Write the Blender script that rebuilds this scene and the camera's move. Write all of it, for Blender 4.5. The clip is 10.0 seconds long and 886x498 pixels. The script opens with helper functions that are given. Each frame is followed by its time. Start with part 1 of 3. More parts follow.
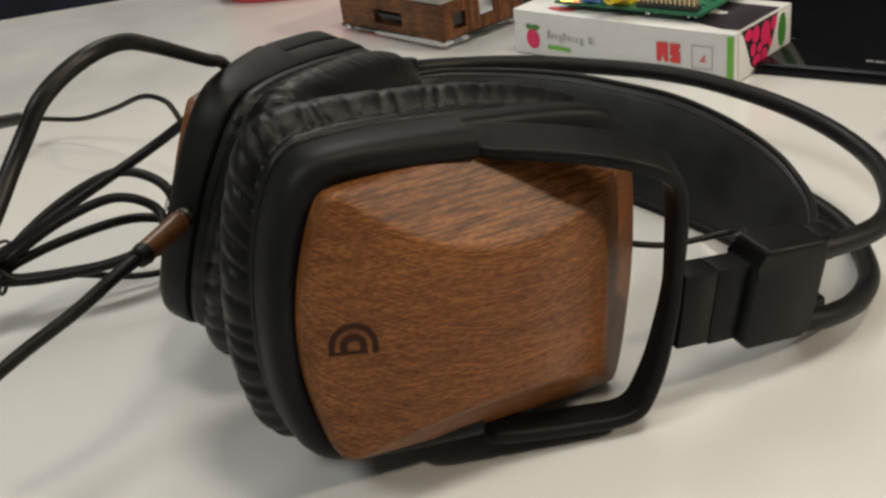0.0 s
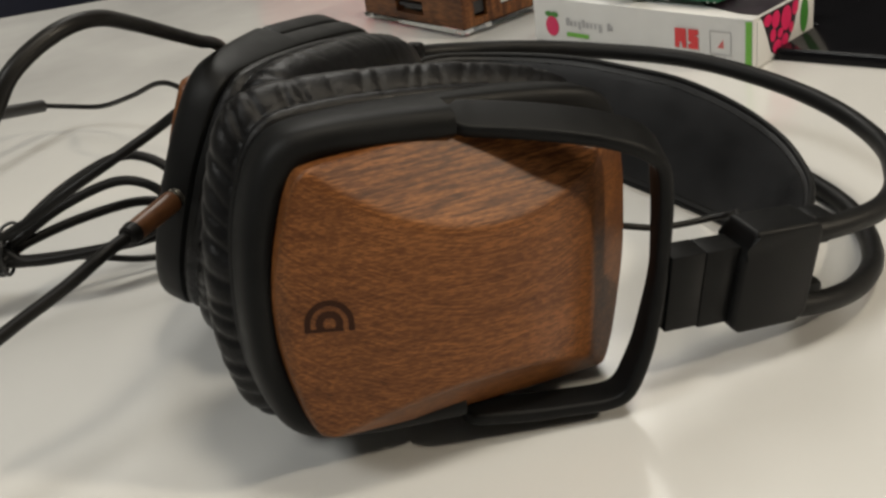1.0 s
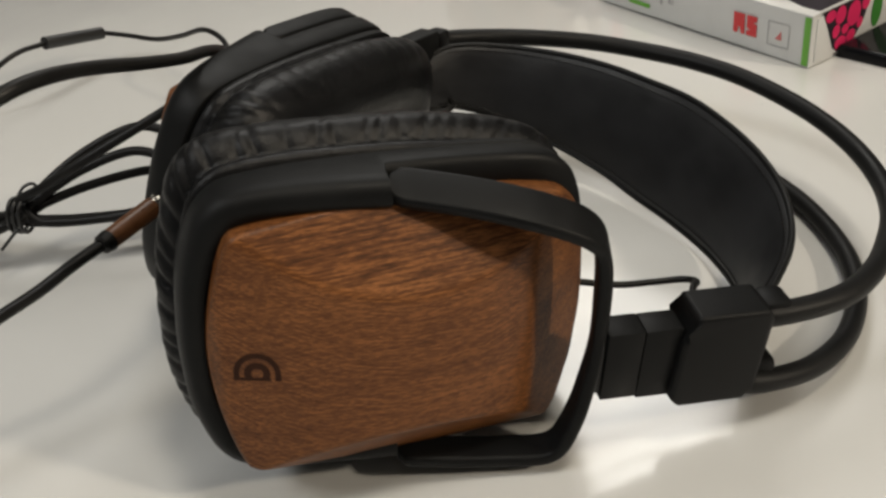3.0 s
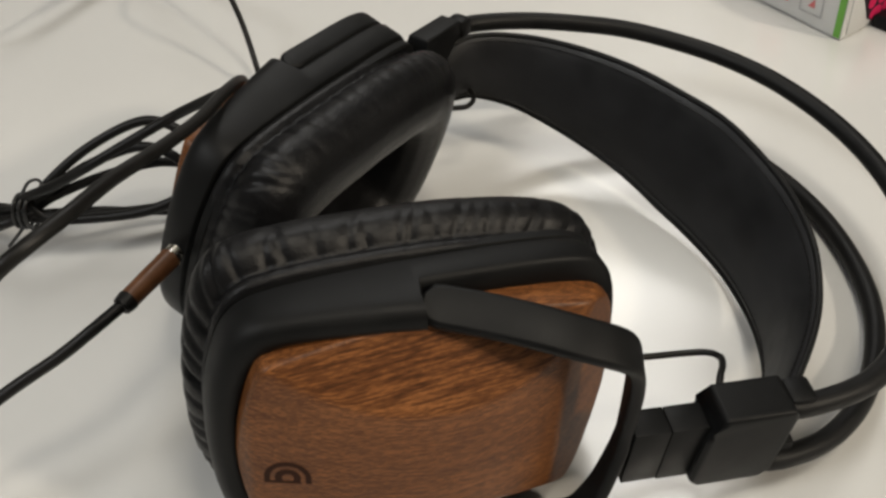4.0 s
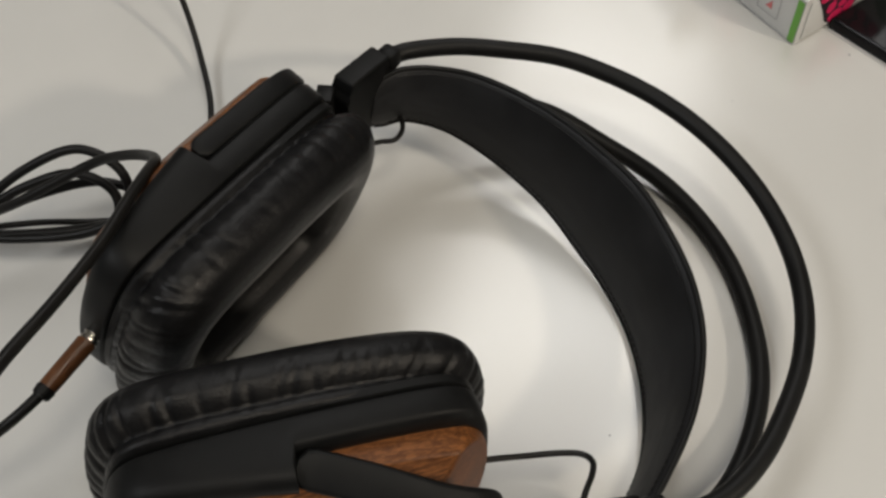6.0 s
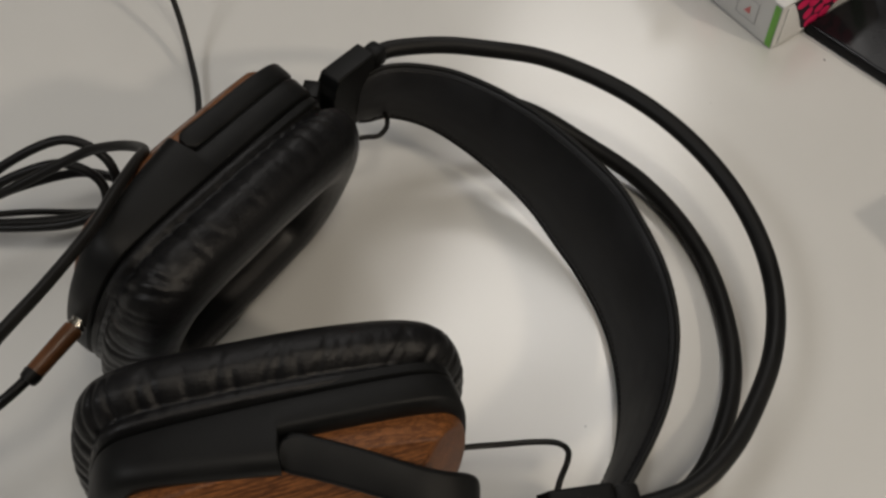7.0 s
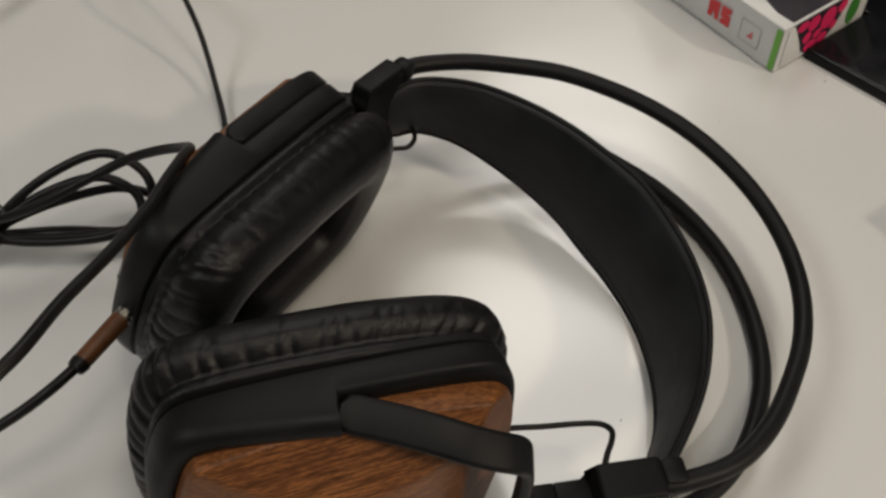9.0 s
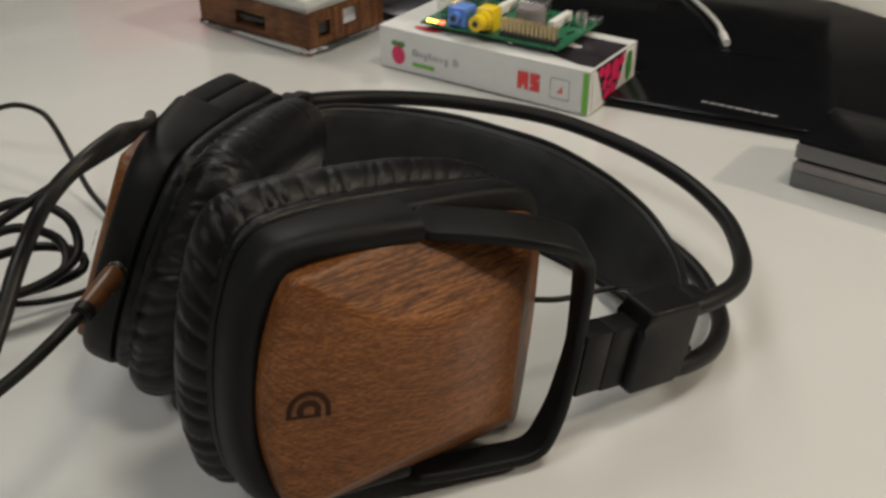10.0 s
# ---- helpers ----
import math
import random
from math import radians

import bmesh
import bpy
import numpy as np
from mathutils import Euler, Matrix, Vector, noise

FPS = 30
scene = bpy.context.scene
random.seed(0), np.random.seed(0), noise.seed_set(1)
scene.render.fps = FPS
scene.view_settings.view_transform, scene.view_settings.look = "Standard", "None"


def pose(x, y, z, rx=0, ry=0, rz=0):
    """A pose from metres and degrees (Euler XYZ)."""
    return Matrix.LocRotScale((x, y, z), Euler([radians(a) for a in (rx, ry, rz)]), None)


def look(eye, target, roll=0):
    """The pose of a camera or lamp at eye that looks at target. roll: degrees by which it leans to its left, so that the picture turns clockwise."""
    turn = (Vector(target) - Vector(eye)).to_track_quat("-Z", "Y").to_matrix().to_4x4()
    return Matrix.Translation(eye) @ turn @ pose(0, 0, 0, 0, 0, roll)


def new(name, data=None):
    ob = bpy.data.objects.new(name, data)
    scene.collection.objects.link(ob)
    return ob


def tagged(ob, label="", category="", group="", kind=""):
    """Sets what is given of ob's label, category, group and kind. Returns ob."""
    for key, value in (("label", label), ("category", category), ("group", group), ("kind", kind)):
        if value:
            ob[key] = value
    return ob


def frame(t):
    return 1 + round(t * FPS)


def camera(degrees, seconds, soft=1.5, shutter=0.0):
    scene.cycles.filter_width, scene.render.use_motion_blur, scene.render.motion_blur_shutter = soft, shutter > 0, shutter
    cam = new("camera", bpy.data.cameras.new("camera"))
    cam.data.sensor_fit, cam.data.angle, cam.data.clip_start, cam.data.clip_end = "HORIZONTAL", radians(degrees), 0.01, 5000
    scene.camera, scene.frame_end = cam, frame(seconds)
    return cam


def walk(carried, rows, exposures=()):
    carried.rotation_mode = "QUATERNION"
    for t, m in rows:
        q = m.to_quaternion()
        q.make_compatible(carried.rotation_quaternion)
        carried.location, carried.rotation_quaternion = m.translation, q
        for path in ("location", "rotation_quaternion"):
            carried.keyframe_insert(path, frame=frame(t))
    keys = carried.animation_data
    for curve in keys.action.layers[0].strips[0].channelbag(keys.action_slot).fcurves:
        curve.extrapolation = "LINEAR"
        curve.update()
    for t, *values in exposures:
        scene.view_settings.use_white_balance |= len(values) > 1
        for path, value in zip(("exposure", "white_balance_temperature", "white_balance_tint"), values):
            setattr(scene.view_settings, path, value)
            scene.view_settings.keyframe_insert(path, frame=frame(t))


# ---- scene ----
cam = camera(47.50, 10.0, soft=2.7, shutter=0.25)
PATH = [
    (0, (0.02418, 0.01938, 0.16946), (0.01417, 0.28463, 0.02968), -7.55),
    (0.5, (0.02888, 0.01928, 0.16697), (0.01522, 0.28507, 0.02853), -7.96),
    (1, (0.03890, 0.01844, 0.16375), (0.01525, 0.28307, 0.02442), -8.58),
    (1.5, (0.05456, 0.02420, 0.16735), (0.01494, 0.28752, 0.02917), -6.71),
    (1.8, (0.0690, 0.0300, 0.1720), (0.02237, 0.2916, 0.03265), -6.2),
    (2, (0.07753, 0.03267, 0.17627), (0.02463, 0.29271, 0.03634), -5.67),
    (2.2, (0.08312, 0.03470, 0.17668), (0.02682, 0.29293, 0.03472), -5.60),
    (3.3, (0.07934, 0.05154, 0.21420), (0.02165, 0.28445, 0.03412), -7.60),
    (3.5, (0.07640, 0.06542, 0.22497), (0.02067, 0.29193, 0.03632), -7.17),
    (4, (0.06668, 0.08825, 0.25043), (0.01576, 0.29477, 0.03886), -5.86),
    (4.5, (0.07169, 0.12007, 0.27957), (0.02481, 0.30184, 0.04556), -4.77),
    (5, (0.07831, 0.14947, 0.30866), (0.03144, 0.30977, 0.05945), -6.39),
    (5.5, (0.08922, 0.16661, 0.31326), (0.04245, 0.31064, 0.05428), -7.85),
    (5.7, (0.09103, 0.16524, 0.31488), (0.04269, 0.31381, 0.05878), -7.36),
    (6.8, (0.08950, 0.15728, 0.32259), (0.04761, 0.30979, 0.06767), -3.89),
    (7, (0.09299, 0.15631, 0.32245), (0.04989, 0.30850, 0.06753), -4.21),
    (7.5, (0.09245, 0.14581, 0.32199), (0.04827, 0.29928, 0.06803), -4.13),
    (8, (0.08267, 0.14155, 0.32555), (0.03651, 0.29689, 0.07308), -3.13),
    (8.5, (0.08553, 0.13190, 0.32538), (0.03737, 0.28867, 0.07417), -4.07),
    (9, (0.07961, 0.11899, 0.31013), (0.03944, 0.29735, 0.07227), -2.68),
    (9.2, (0.06956, 0.10240, 0.29320), (0.04526, 0.29965, 0.06847), 0.15),
    (9.5, (0.04917, 0.07114, 0.26766), (0.04382, 0.29431, 0.06724), 1.02),
    (9.7, (0.02891, 0.04686, 0.23837), (0.04142, 0.28378, 0.05476), 0.18),
    (10, (-0.00841, 0.01458, 0.20926), (0.03924, 0.26708, 0.05443), 0.09),
]
walk(cam, [(t, look(eye, target, roll)) for t, eye, target, roll in PATH],
     [(0, -0.50, 6500, 9), (2.0, -0.65, 6450, 9), (3.5, -0.68, 6350, 10), (4.5, -0.61, 6300, 10), (5.5, -0.73, 6250, 10), (7.0, -1.28, 6350, 12), (8.5, -1.27, 6400, 12), (9.2, -1.04, 6400, 11), (9.5, -1.03, 6420, 10), (10, -0.83, 6450, 9)])

# ---- light: a closed office room; unseen lamps, two set by shadows, two added ----
world = bpy.data.worlds.new("room_air")
world.use_nodes = True
world.node_tree.nodes["Background"].inputs[0].default_value = (0.75, 0.78, 0.8, 1)
world.node_tree.nodes["Background"].inputs[1].default_value = 0.2
scene.world = world
scene.view_settings.exposure = 0.0


def unseen_lamp(eye, target, sx, sy, watts, colour):
    lamp = bpy.data.lights.new("unseen_lamp", "AREA")
    lamp.shape, lamp.size, lamp.size_y, lamp.energy, lamp.color = "RECTANGLE", sx, sy, watts, colour
    ob = new("unseen_lamp", lamp)
    ob.matrix_world = look(eye, target)
    return ob


unseen_lamp((2.45, -0.42, 1.62), (0.05, 0.30, 0), 0.20, 0.20, 92, (1.0, 0.86, 0.67))
# added long lamp, sized to put glare on the desk inside the headband
unseen_lamp((-0.08, 1.95, 1.64), (-0.08, 1.95, 0), 0.60, 2.00, 33, (1.0, 0.96, 0.89))
unseen_lamp((0.50, 0.02, 1.64), (0.50, 0.02, 0), 0.30, 0.30, 17, (1.0, 0.90, 0.74))
# added fill lamp that lightens the desk and cups from the front left
unseen_lamp((-0.95, -0.50, 1.64), (-0.95, -0.50, 0), 0.6, 0.6, 29, (0.98, 0.97, 0.93))


# ---- materials ----
def material(name):
    m = bpy.data.materials.new(name)
    m.use_nodes = True
    nt = m.node_tree
    return m, nt, nt.nodes["Principled BSDF"]


def node(nt, kind, **values):
    n = nt.nodes.new(kind)
    for key, value in values.items():
        n.inputs[key.replace("_", " ")].default_value = value
    return n


def coords(nt, scale=(1, 1, 1)):
    tc = nt.nodes.new("ShaderNodeTexCoord")
    mp = nt.nodes.new("ShaderNodeMapping")
    mp.inputs["Scale"].default_value = scale
    nt.links.new(tc.outputs["Object"], mp.inputs["Vector"])
    return mp.outputs["Vector"]


def ramp(nt, source, stops):
    r = nt.nodes.new("ShaderNodeValToRGB")
    while len(r.color_ramp.elements) < len(stops):
        r.color_ramp.elements.new(0.5)
    for e, (at, c) in zip(r.color_ramp.elements, stops):
        e.position, e.color = at, (*c, 1)
    nt.links.new(source, r.inputs["Fac"])
    return r.outputs["Color"]


def surface(name, colour, rough=0.5, metal=0.0, spread=0.25, grain=900.0, blotch=40.0, bump=0.05, spec=0.5, depth=0.0002):
    """A painted, moulded or cast surface: blotches and grain in colour, gloss and relief."""
    m, nt, b = material(name)
    v = coords(nt)
    big = node(nt, "ShaderNodeTexNoise", Scale=blotch, Detail=4.0, Roughness=0.6)
    fine = node(nt, "ShaderNodeTexNoise", Scale=grain, Detail=3.0, Roughness=0.6)
    nt.links.new(v, big.inputs["Vector"])
    nt.links.new(v, fine.inputs["Vector"])
    low = tuple(c * (1 - spread) for c in colour)
    high = tuple(min(1.0, c * (1 + spread)) for c in colour)
    nt.links.new(ramp(nt, big.outputs["Fac"], [(0.3, low), (0.7, high)]), b.inputs["Base Color"])
    mr = node(nt, "ShaderNodeMapRange", From_Min=0.3, From_Max=0.7, To_Min=rough - 0.07, To_Max=rough + 0.07)
    nt.links.new(big.outputs["Fac"], mr.inputs["Value"])
    nt.links.new(mr.outputs["Result"], b.inputs["Roughness"])
    if bump:
        bp = node(nt, "ShaderNodeBump", Strength=bump, Distance=depth)
        nt.links.new(fine.outputs["Fac"], bp.inputs["Height"])
        nt.links.new(bp.outputs["Normal"], b.inputs["Normal"])
    b.inputs["Metallic"].default_value = metal
    b.inputs["Specular IOR Level"].default_value = spec
    return m


def wood(name, light, mid, dark, streak=(42.0, 9000.0), fleck=(480.0, 3000.0, 2000.0), rough=0.42, tilt=0.0):
    """Oiled open-pored hardwood, the grain along local x; tilt lays its growth layers along a slope of the block."""
    m, nt, b = material(name)
    wob = node(nt, "ShaderNodeTexNoise", Scale=30.0, Detail=3.0)
    nt.links.new(coords(nt), wob.inputs["Vector"])
    add = nt.nodes.new("ShaderNodeVectorMath")
    add.operation = "MULTIPLY_ADD"
    add.inputs[1].default_value = (0.0, 0.0012, 0.0012)
    nt.links.new(wob.outputs["Color"], add.inputs[0])
    tc = nt.nodes.new("ShaderNodeTexCoord")
    nt.links.new(tc.outputs["Object"], add.inputs[2])
    sep = nt.nodes.new("ShaderNodeSeparateXYZ")
    nt.links.new(add.outputs["Vector"], sep.inputs["Vector"])

    def plus(first, factor, second):
        n = nt.nodes.new("ShaderNodeMath")
        n.operation = "MULTIPLY_ADD"
        n.inputs[1].default_value = factor
        nt.links.new(first, n.inputs[0])
        nt.links.new(second, n.inputs[2])
        return n.outputs["Value"]

    raw = nt.nodes.new("ShaderNodeSeparateXYZ")
    nt.links.new(tc.outputs["Object"], raw.inputs["Vector"])
    swell = plus(wob.outputs["Fac"], 0.00022, raw.outputs["Y"])
    layer = plus(raw.outputs["X"], -0.010, plus(raw.outputs["Z"], tilt, swell))
    join = nt.nodes.new("ShaderNodeCombineXYZ")
    nt.links.new(raw.outputs["X"], join.inputs["X"])
    nt.links.new(layer, join.inputs["Y"])

    def stretched(source, scale, detail):
        mp = nt.nodes.new("ShaderNodeMapping")
        mp.inputs["Scale"].default_value = scale
        nt.links.new(source, mp.inputs["Vector"])
        n = node(nt, "ShaderNodeTexNoise", Scale=1.0, Detail=detail, Roughness=0.6)
        nt.links.new(mp.outputs["Vector"], n.inputs["Vector"])
        return n.outputs["Fac"]

    def times(first, second, amount):
        mix = nt.nodes.new("ShaderNodeMix")
        mix.data_type, mix.blend_type = "RGBA", "MULTIPLY"
        mix.inputs[0].default_value = amount
        nt.links.new(first, mix.inputs[6])
        nt.links.new(second, mix.inputs[7])
        return mix.outputs[2]

    bands = ramp(nt, stretched(add.outputs["Vector"], (14.0, 90.0, 60.0), 3.0), [(0.25, dark), (0.5, mid), (0.75, light)])
    layers = ramp(nt, stretched(join.outputs["Vector"], (streak[0], streak[1], 0.0), 2.0), [(0.37, (0.56, 0.50, 0.44)), (0.46, (1.0, 0.98, 0.95)), (0.57, (1.95, 2.0, 1.9))])
    flecks = stretched(add.outputs["Vector"], fleck, 2.0)
    pores = ramp(nt, flecks, [(0.40, (0.66, 0.61, 0.57)), (0.48, (0.95, 0.94, 0.93)), (0.58, (1.6, 1.63, 1.56))])
    lines = ramp(nt, stretched(add.outputs["Vector"], (34.0, 760.0, 300.0), 3.0), [(0.34, (0.76, 0.72, 0.69)), (0.50, (1.0, 1.0, 1.0)), (0.66, (1.24, 1.24, 1.22))])
    nt.links.new(times(times(times(bands, layers, 0.75), lines, 0.7), pores, 0.65), b.inputs["Base Color"])
    bp = node(nt, "ShaderNodeBump", Strength=0.16, Distance=0.0002)
    nt.links.new(flecks, bp.inputs["Height"])
    nt.links.new(bp.outputs["Normal"], b.inputs["Normal"])
    b.inputs["Roughness"].default_value = rough
    b.inputs["Specular IOR Level"].default_value = 0.24
    return m


def glowing(name, colour, strength):
    m, nt, b = material(name)
    b.inputs["Base Color"].default_value = (*colour, 1)
    b.inputs["Emission Color"].default_value = (*colour, 1)
    b.inputs["Emission Strength"].default_value = strength
    return m


def clear(name, colour=(0.9, 0.92, 0.92), rough=0.05, through_share=1.0):
    m, nt, b = material(name)
    b.inputs["Base Color"].default_value = (*colour, 1)
    b.inputs["Transmission Weight"].default_value = through_share
    b.inputs["Roughness"].default_value = rough
    b.inputs["IOR"].default_value = 1.49
    return m


PLASTIC = surface("matt_black_plastic", (0.0056, 0.0058, 0.0060), 0.48, spec=0.14, grain=2600.0, blotch=60.0, bump=0.12)
LEATHER = surface("black_leatherette", (0.0062, 0.0062, 0.0068), 0.38, spec=0.20, grain=1300.0, blotch=110.0, bump=0.5, depth=0.0003)
nt = LEATHER.node_tree
wrinkle = node(nt, "ShaderNodeTexNoise", Scale=330.0, Detail=5.0, Roughness=0.65, Distortion=0.8)
nt.links.new(coords(nt, (1.0, 1.0, 0.55)), wrinkle.inputs["Vector"])
fold = node(nt, "ShaderNodeBump", Strength=0.22, Distance=0.0006)
grainy = next(n for n in nt.nodes if n.type == "BUMP" and n != fold)
nt.links.new(wrinkle.outputs["Fac"], fold.inputs["Height"])
nt.links.new(fold.outputs["Normal"], grainy.inputs["Normal"])
STRAP = surface("strap_leatherette", (0.011, 0.0112, 0.0123), 0.48, spec=0.28, grain=1800.0, blotch=50.0, bump=0.25)
RUBBER = surface("black_rubber_sleeve", (0.0072, 0.0072, 0.0072), 0.48, spec=0.18, grain=1500.0, blotch=80.0, bump=0.1)
CABLE = surface("black_cable_sheath", (0.0078, 0.0074, 0.007), 0.42, spec=0.20, grain=1200.0, blotch=80.0, bump=0.1)
CLOTH = surface("black_speaker_cloth", (0.02, 0.02, 0.02), 0.9, grain=3000.0, blotch=300.0, bump=0.4)
SAPELE = wood("oiled_sapele", (0.127, 0.0495, 0.0166), (0.097, 0.0363, 0.0118), (0.068, 0.0243, 0.0077), streak=(62.0, 8600.0), fleck=(380.0, 2100.0, 1500.0), tilt=1.75)
CASEWOOD = wood("dark_walnut_ply", (0.105, 0.045, 0.018), (0.075, 0.029, 0.011), (0.042, 0.016, 0.007), streak=(30.0, 260.0), fleck=(120.0, 300.0, 900.0))
BURNT = surface("burnt_engraving", (0.030, 0.012, 0.0065), 0.8, spec=0.15, grain=2000.0, blotch=300.0)
TABLE = surface("white_laminate", (0.60, 0.597, 0.58), 0.20, spread=0.02, grain=1600.0, blotch=7.0, bump=0.02, spec=1.0)
EDGE = surface("grey_table_edge", (0.35, 0.35, 0.36), 0.5)
CARD = surface("white_card", (0.62, 0.62, 0.61), 0.42, spread=0.03, grain=1200.0, blotch=60.0, bump=0.05)
PINK = surface("crimson_print", (0.60, 0.018, 0.10), 0.42, spread=0.06)
GREEN = surface("green_print", (0.14, 0.40, 0.045), 0.42, spread=0.06)
LEAFGREEN = surface("dark_green_print", (0.045, 0.20, 0.03), 0.42, spread=0.06)
REDINK = surface("red_print", (0.62, 0.035, 0.04), 0.42, spread=0.06)
PALEINK = surface("pale_grey_print", (0.36, 0.36, 0.37), 0.45, spread=0.1)
PALERED = surface("pale_red_print", (0.62, 0.16, 0.16), 0.42, spread=0.06)
BLACKINK = surface("black_print", (0.02, 0.014, 0.02), 0.42)
PCB = surface("green_solder_mask", (0.014, 0.115, 0.055), 0.4, spread=0.3, grain=900.0, blotch=200.0, bump=0.1)
CHIP = surface("black_chip_resin", (0.02, 0.02, 0.022), 0.5)
GOLD = surface("gold_plated_pin", (0.80, 0.66, 0.42), 0.4, metal=1.0, spread=0.08)
STEEL = surface("tinned_steel", (0.72, 0.72, 0.72), 0.28, metal=1.0, spread=0.08)
CHROME = surface("chrome", (0.46, 0.44, 0.40), 0.16, metal=1.0, spread=0.03)
YELLOW = surface("yellow_plastic", (0.78, 0.56, 0.02), 0.35, spread=0.08)
BLUE = surface("blue_plastic", (0.10, 0.22, 0.62), 0.35, spread=0.08)
GLOSS = surface("piano_black", (0.006, 0.006, 0.007), 0.14, spread=0.1, grain=400.0, bump=0.0, spec=0.16)
MATTBLACK = surface("dull_black_plastic", (0.012, 0.012, 0.012), 0.45)
STANDBLACK = surface("satin_black_plastic", (0.005, 0.005, 0.0055), 0.5, spec=0.14)
SILVERPAINT = surface("silver_grey_plastic", (0.13, 0.128, 0.127), 0.42, spread=0.08)
MAUVE = surface("worn_grey_plastic", (0.22, 0.195, 0.195), 0.5, spread=0.15)
LOGOINK = surface("silver_print", (0.30, 0.30, 0.31), 0.4)
WHITECORD = surface("white_cord", (0.72, 0.71, 0.68), 0.45, spread=0.04)
REDPLASTIC = surface("red_plastic", (0.62, 0.05, 0.07), 0.4, spread=0.08)
PLUGWOOD = surface("polished_plug_wood", (0.105, 0.042, 0.016), 0.34, spread=0.3, grain=1500.0, blotch=160.0, bump=0.05, spec=0.4)
ACRYLIC = clear("clear_acrylic")
FROSTED = clear("worn_acrylic", (0.80, 0.80, 0.78), 0.35, 0.55)
LEDRED = glowing("red_led", (1.0, 0.08, 0.03), 16.0)
LEDYELLOW = glowing("yellow_led", (1.0, 0.62, 0.06), 18.0)
WALL = surface("painted_wall", (0.62, 0.62, 0.60), 0.8, spread=0.03, grain=300.0, blotch=2.0)
CARPET = surface("dark_blue_carpet", (0.012, 0.014, 0.03), 0.9, spread=0.3, grain=300.0, blotch=10.0, bump=0.3)
DARKWALL = surface("dark_grey_fabric", (0.07, 0.072, 0.08), 0.9, spread=0.15, grain=300.0, blotch=3.0)
CEIL = surface("ceiling_tile", (0.75, 0.75, 0.73), 0.85, spread=0.03, grain=200.0, blotch=3.0)

# ---- mesh helpers (all lengths below in millimetres) ----
MM = 0.001
PLACE = {}


def finish(name, bm, mat, m=None, angle=38):
    bmesh.ops.recalc_face_normals(bm, faces=bm.faces)
    data = bpy.data.meshes.new(name)
    bm.to_mesh(data)
    bm.free()
    data.materials.append(mat)
    data.polygons.foreach_set("use_smooth", [True] * len(data.polygons))
    data.set_sharp_from_angle(angle=radians(angle))
    ob = new(name, data)
    ob.matrix_basis = m if m else Matrix()
    PLACE[ob] = ob.matrix_basis.copy()
    return ob


def thing(name, at, label, category, group=""):
    ob = new(name)
    ob.empty_display_size = 0.01
    ob.matrix_basis = Matrix.Translation(Vector(at) * MM)
    PLACE[ob] = ob.matrix_basis.copy()
    return tagged(ob, label, category, group)


def part(name, bm, mat, parent, label="", m=None, angle=38):
    ob = finish(name, bm, mat, m, angle)
    ob.parent = parent
    ob.matrix_parent_inverse = PLACE[parent].inverted()
    return tagged(ob, label)


def axes(x, up, at):
    """A pose in metres from an x direction, a rough up (local z) and a place in millimetres."""
    x = Vector(x).normalized()
    z = Vector(up) - Vector(up).dot(x) * x
    z.normalize()
    y = z.cross(x)
    m = Matrix((x, y, z)).transposed().to_4x4()
    m.translation = Vector(at) * MM
    return m


def box(bm, size, at=(0, 0, 0), bevel=0.0, seg=2, turn=0.0):
    made = bmesh.ops.create_cube(bm, size=1.0)["verts"]
    for v in made:
        v.co = Vector(v.co[i] * size[i] for i in range(3))
    if bevel:
        edges = list({e for v in made for e in v.link_edges})
        out = bmesh.ops.bevel(bm, geom=edges, offset=bevel, segments=seg, affect="EDGES", profile=0.5)
        made = list({v for f in out["faces"] for v in f.verts} | {v for v in made if v.is_valid})
    rot = Matrix.Rotation(radians(turn), 3, "Z")
    for v in made:
        v.co = (rot @ v.co + Vector(at)) * MM
    return made


def rod(bm, a, b, r, seg=20, r2=None, bevel=0.0):
    a, b = Vector(a), Vector(b)
    d = b - a
    made = bmesh.ops.create_cone(bm, cap_ends=True, segments=seg, radius1=r, radius2=r if r2 is None else r2, depth=d.length)["verts"]
    if bevel:
        edges = [e for e in {e for v in made for e in v.link_edges} if len(e.link_faces) == 2 and e.calc_face_angle() > 1.0]
        out = bmesh.ops.bevel(bm, geom=edges, offset=bevel, segments=2, affect="EDGES")
        made = list({v for f in out["faces"] for v in f.verts} | {v for v in made if v.is_valid})
    q = d.to_track_quat("Z", "Y")
    for v in made:
        v.co = (q @ v.co + (a + b) / 2) * MM
    return made


def spline(points, step=2.0):
    """A Catmull-Rom curve through the points, sampled about every step."""
    p = [Vector(q) for q in points]
    p = [2 * p[0] - p[1]] + p + [2 * p[-1] - p[-2]]
    out = []
    for i in range(1, len(p) - 2):
        a, b, c, d = p[i - 1 : i + 3]
        count = max(2, int((c - b).length / step))
        for k in range(count):
            t = k / count
            out.append(0.5 * (2 * b + (c - a) * t + (2 * a - 5 * b + 4 * c - d) * t * t + (3 * b - a - 3 * c + d) * t ** 3))
    out.append(p[-2])
    return out


def evenly(points, count):
    d = [0.0]
    for a, b in zip(points, points[1:]):
        d.append(d[-1] + (b - a).length)
    out, k = [], 0
    for i in range(count):
        s = d[-1] * i / (count - 1)
        while k < len(points) - 2 and d[k + 1] < s:
            k += 1
        f = (s - d[k]) / max(1e-9, d[k + 1] - d[k])
        out.append(points[k].lerp(points[k + 1], min(1, max(0, f))))
    return out


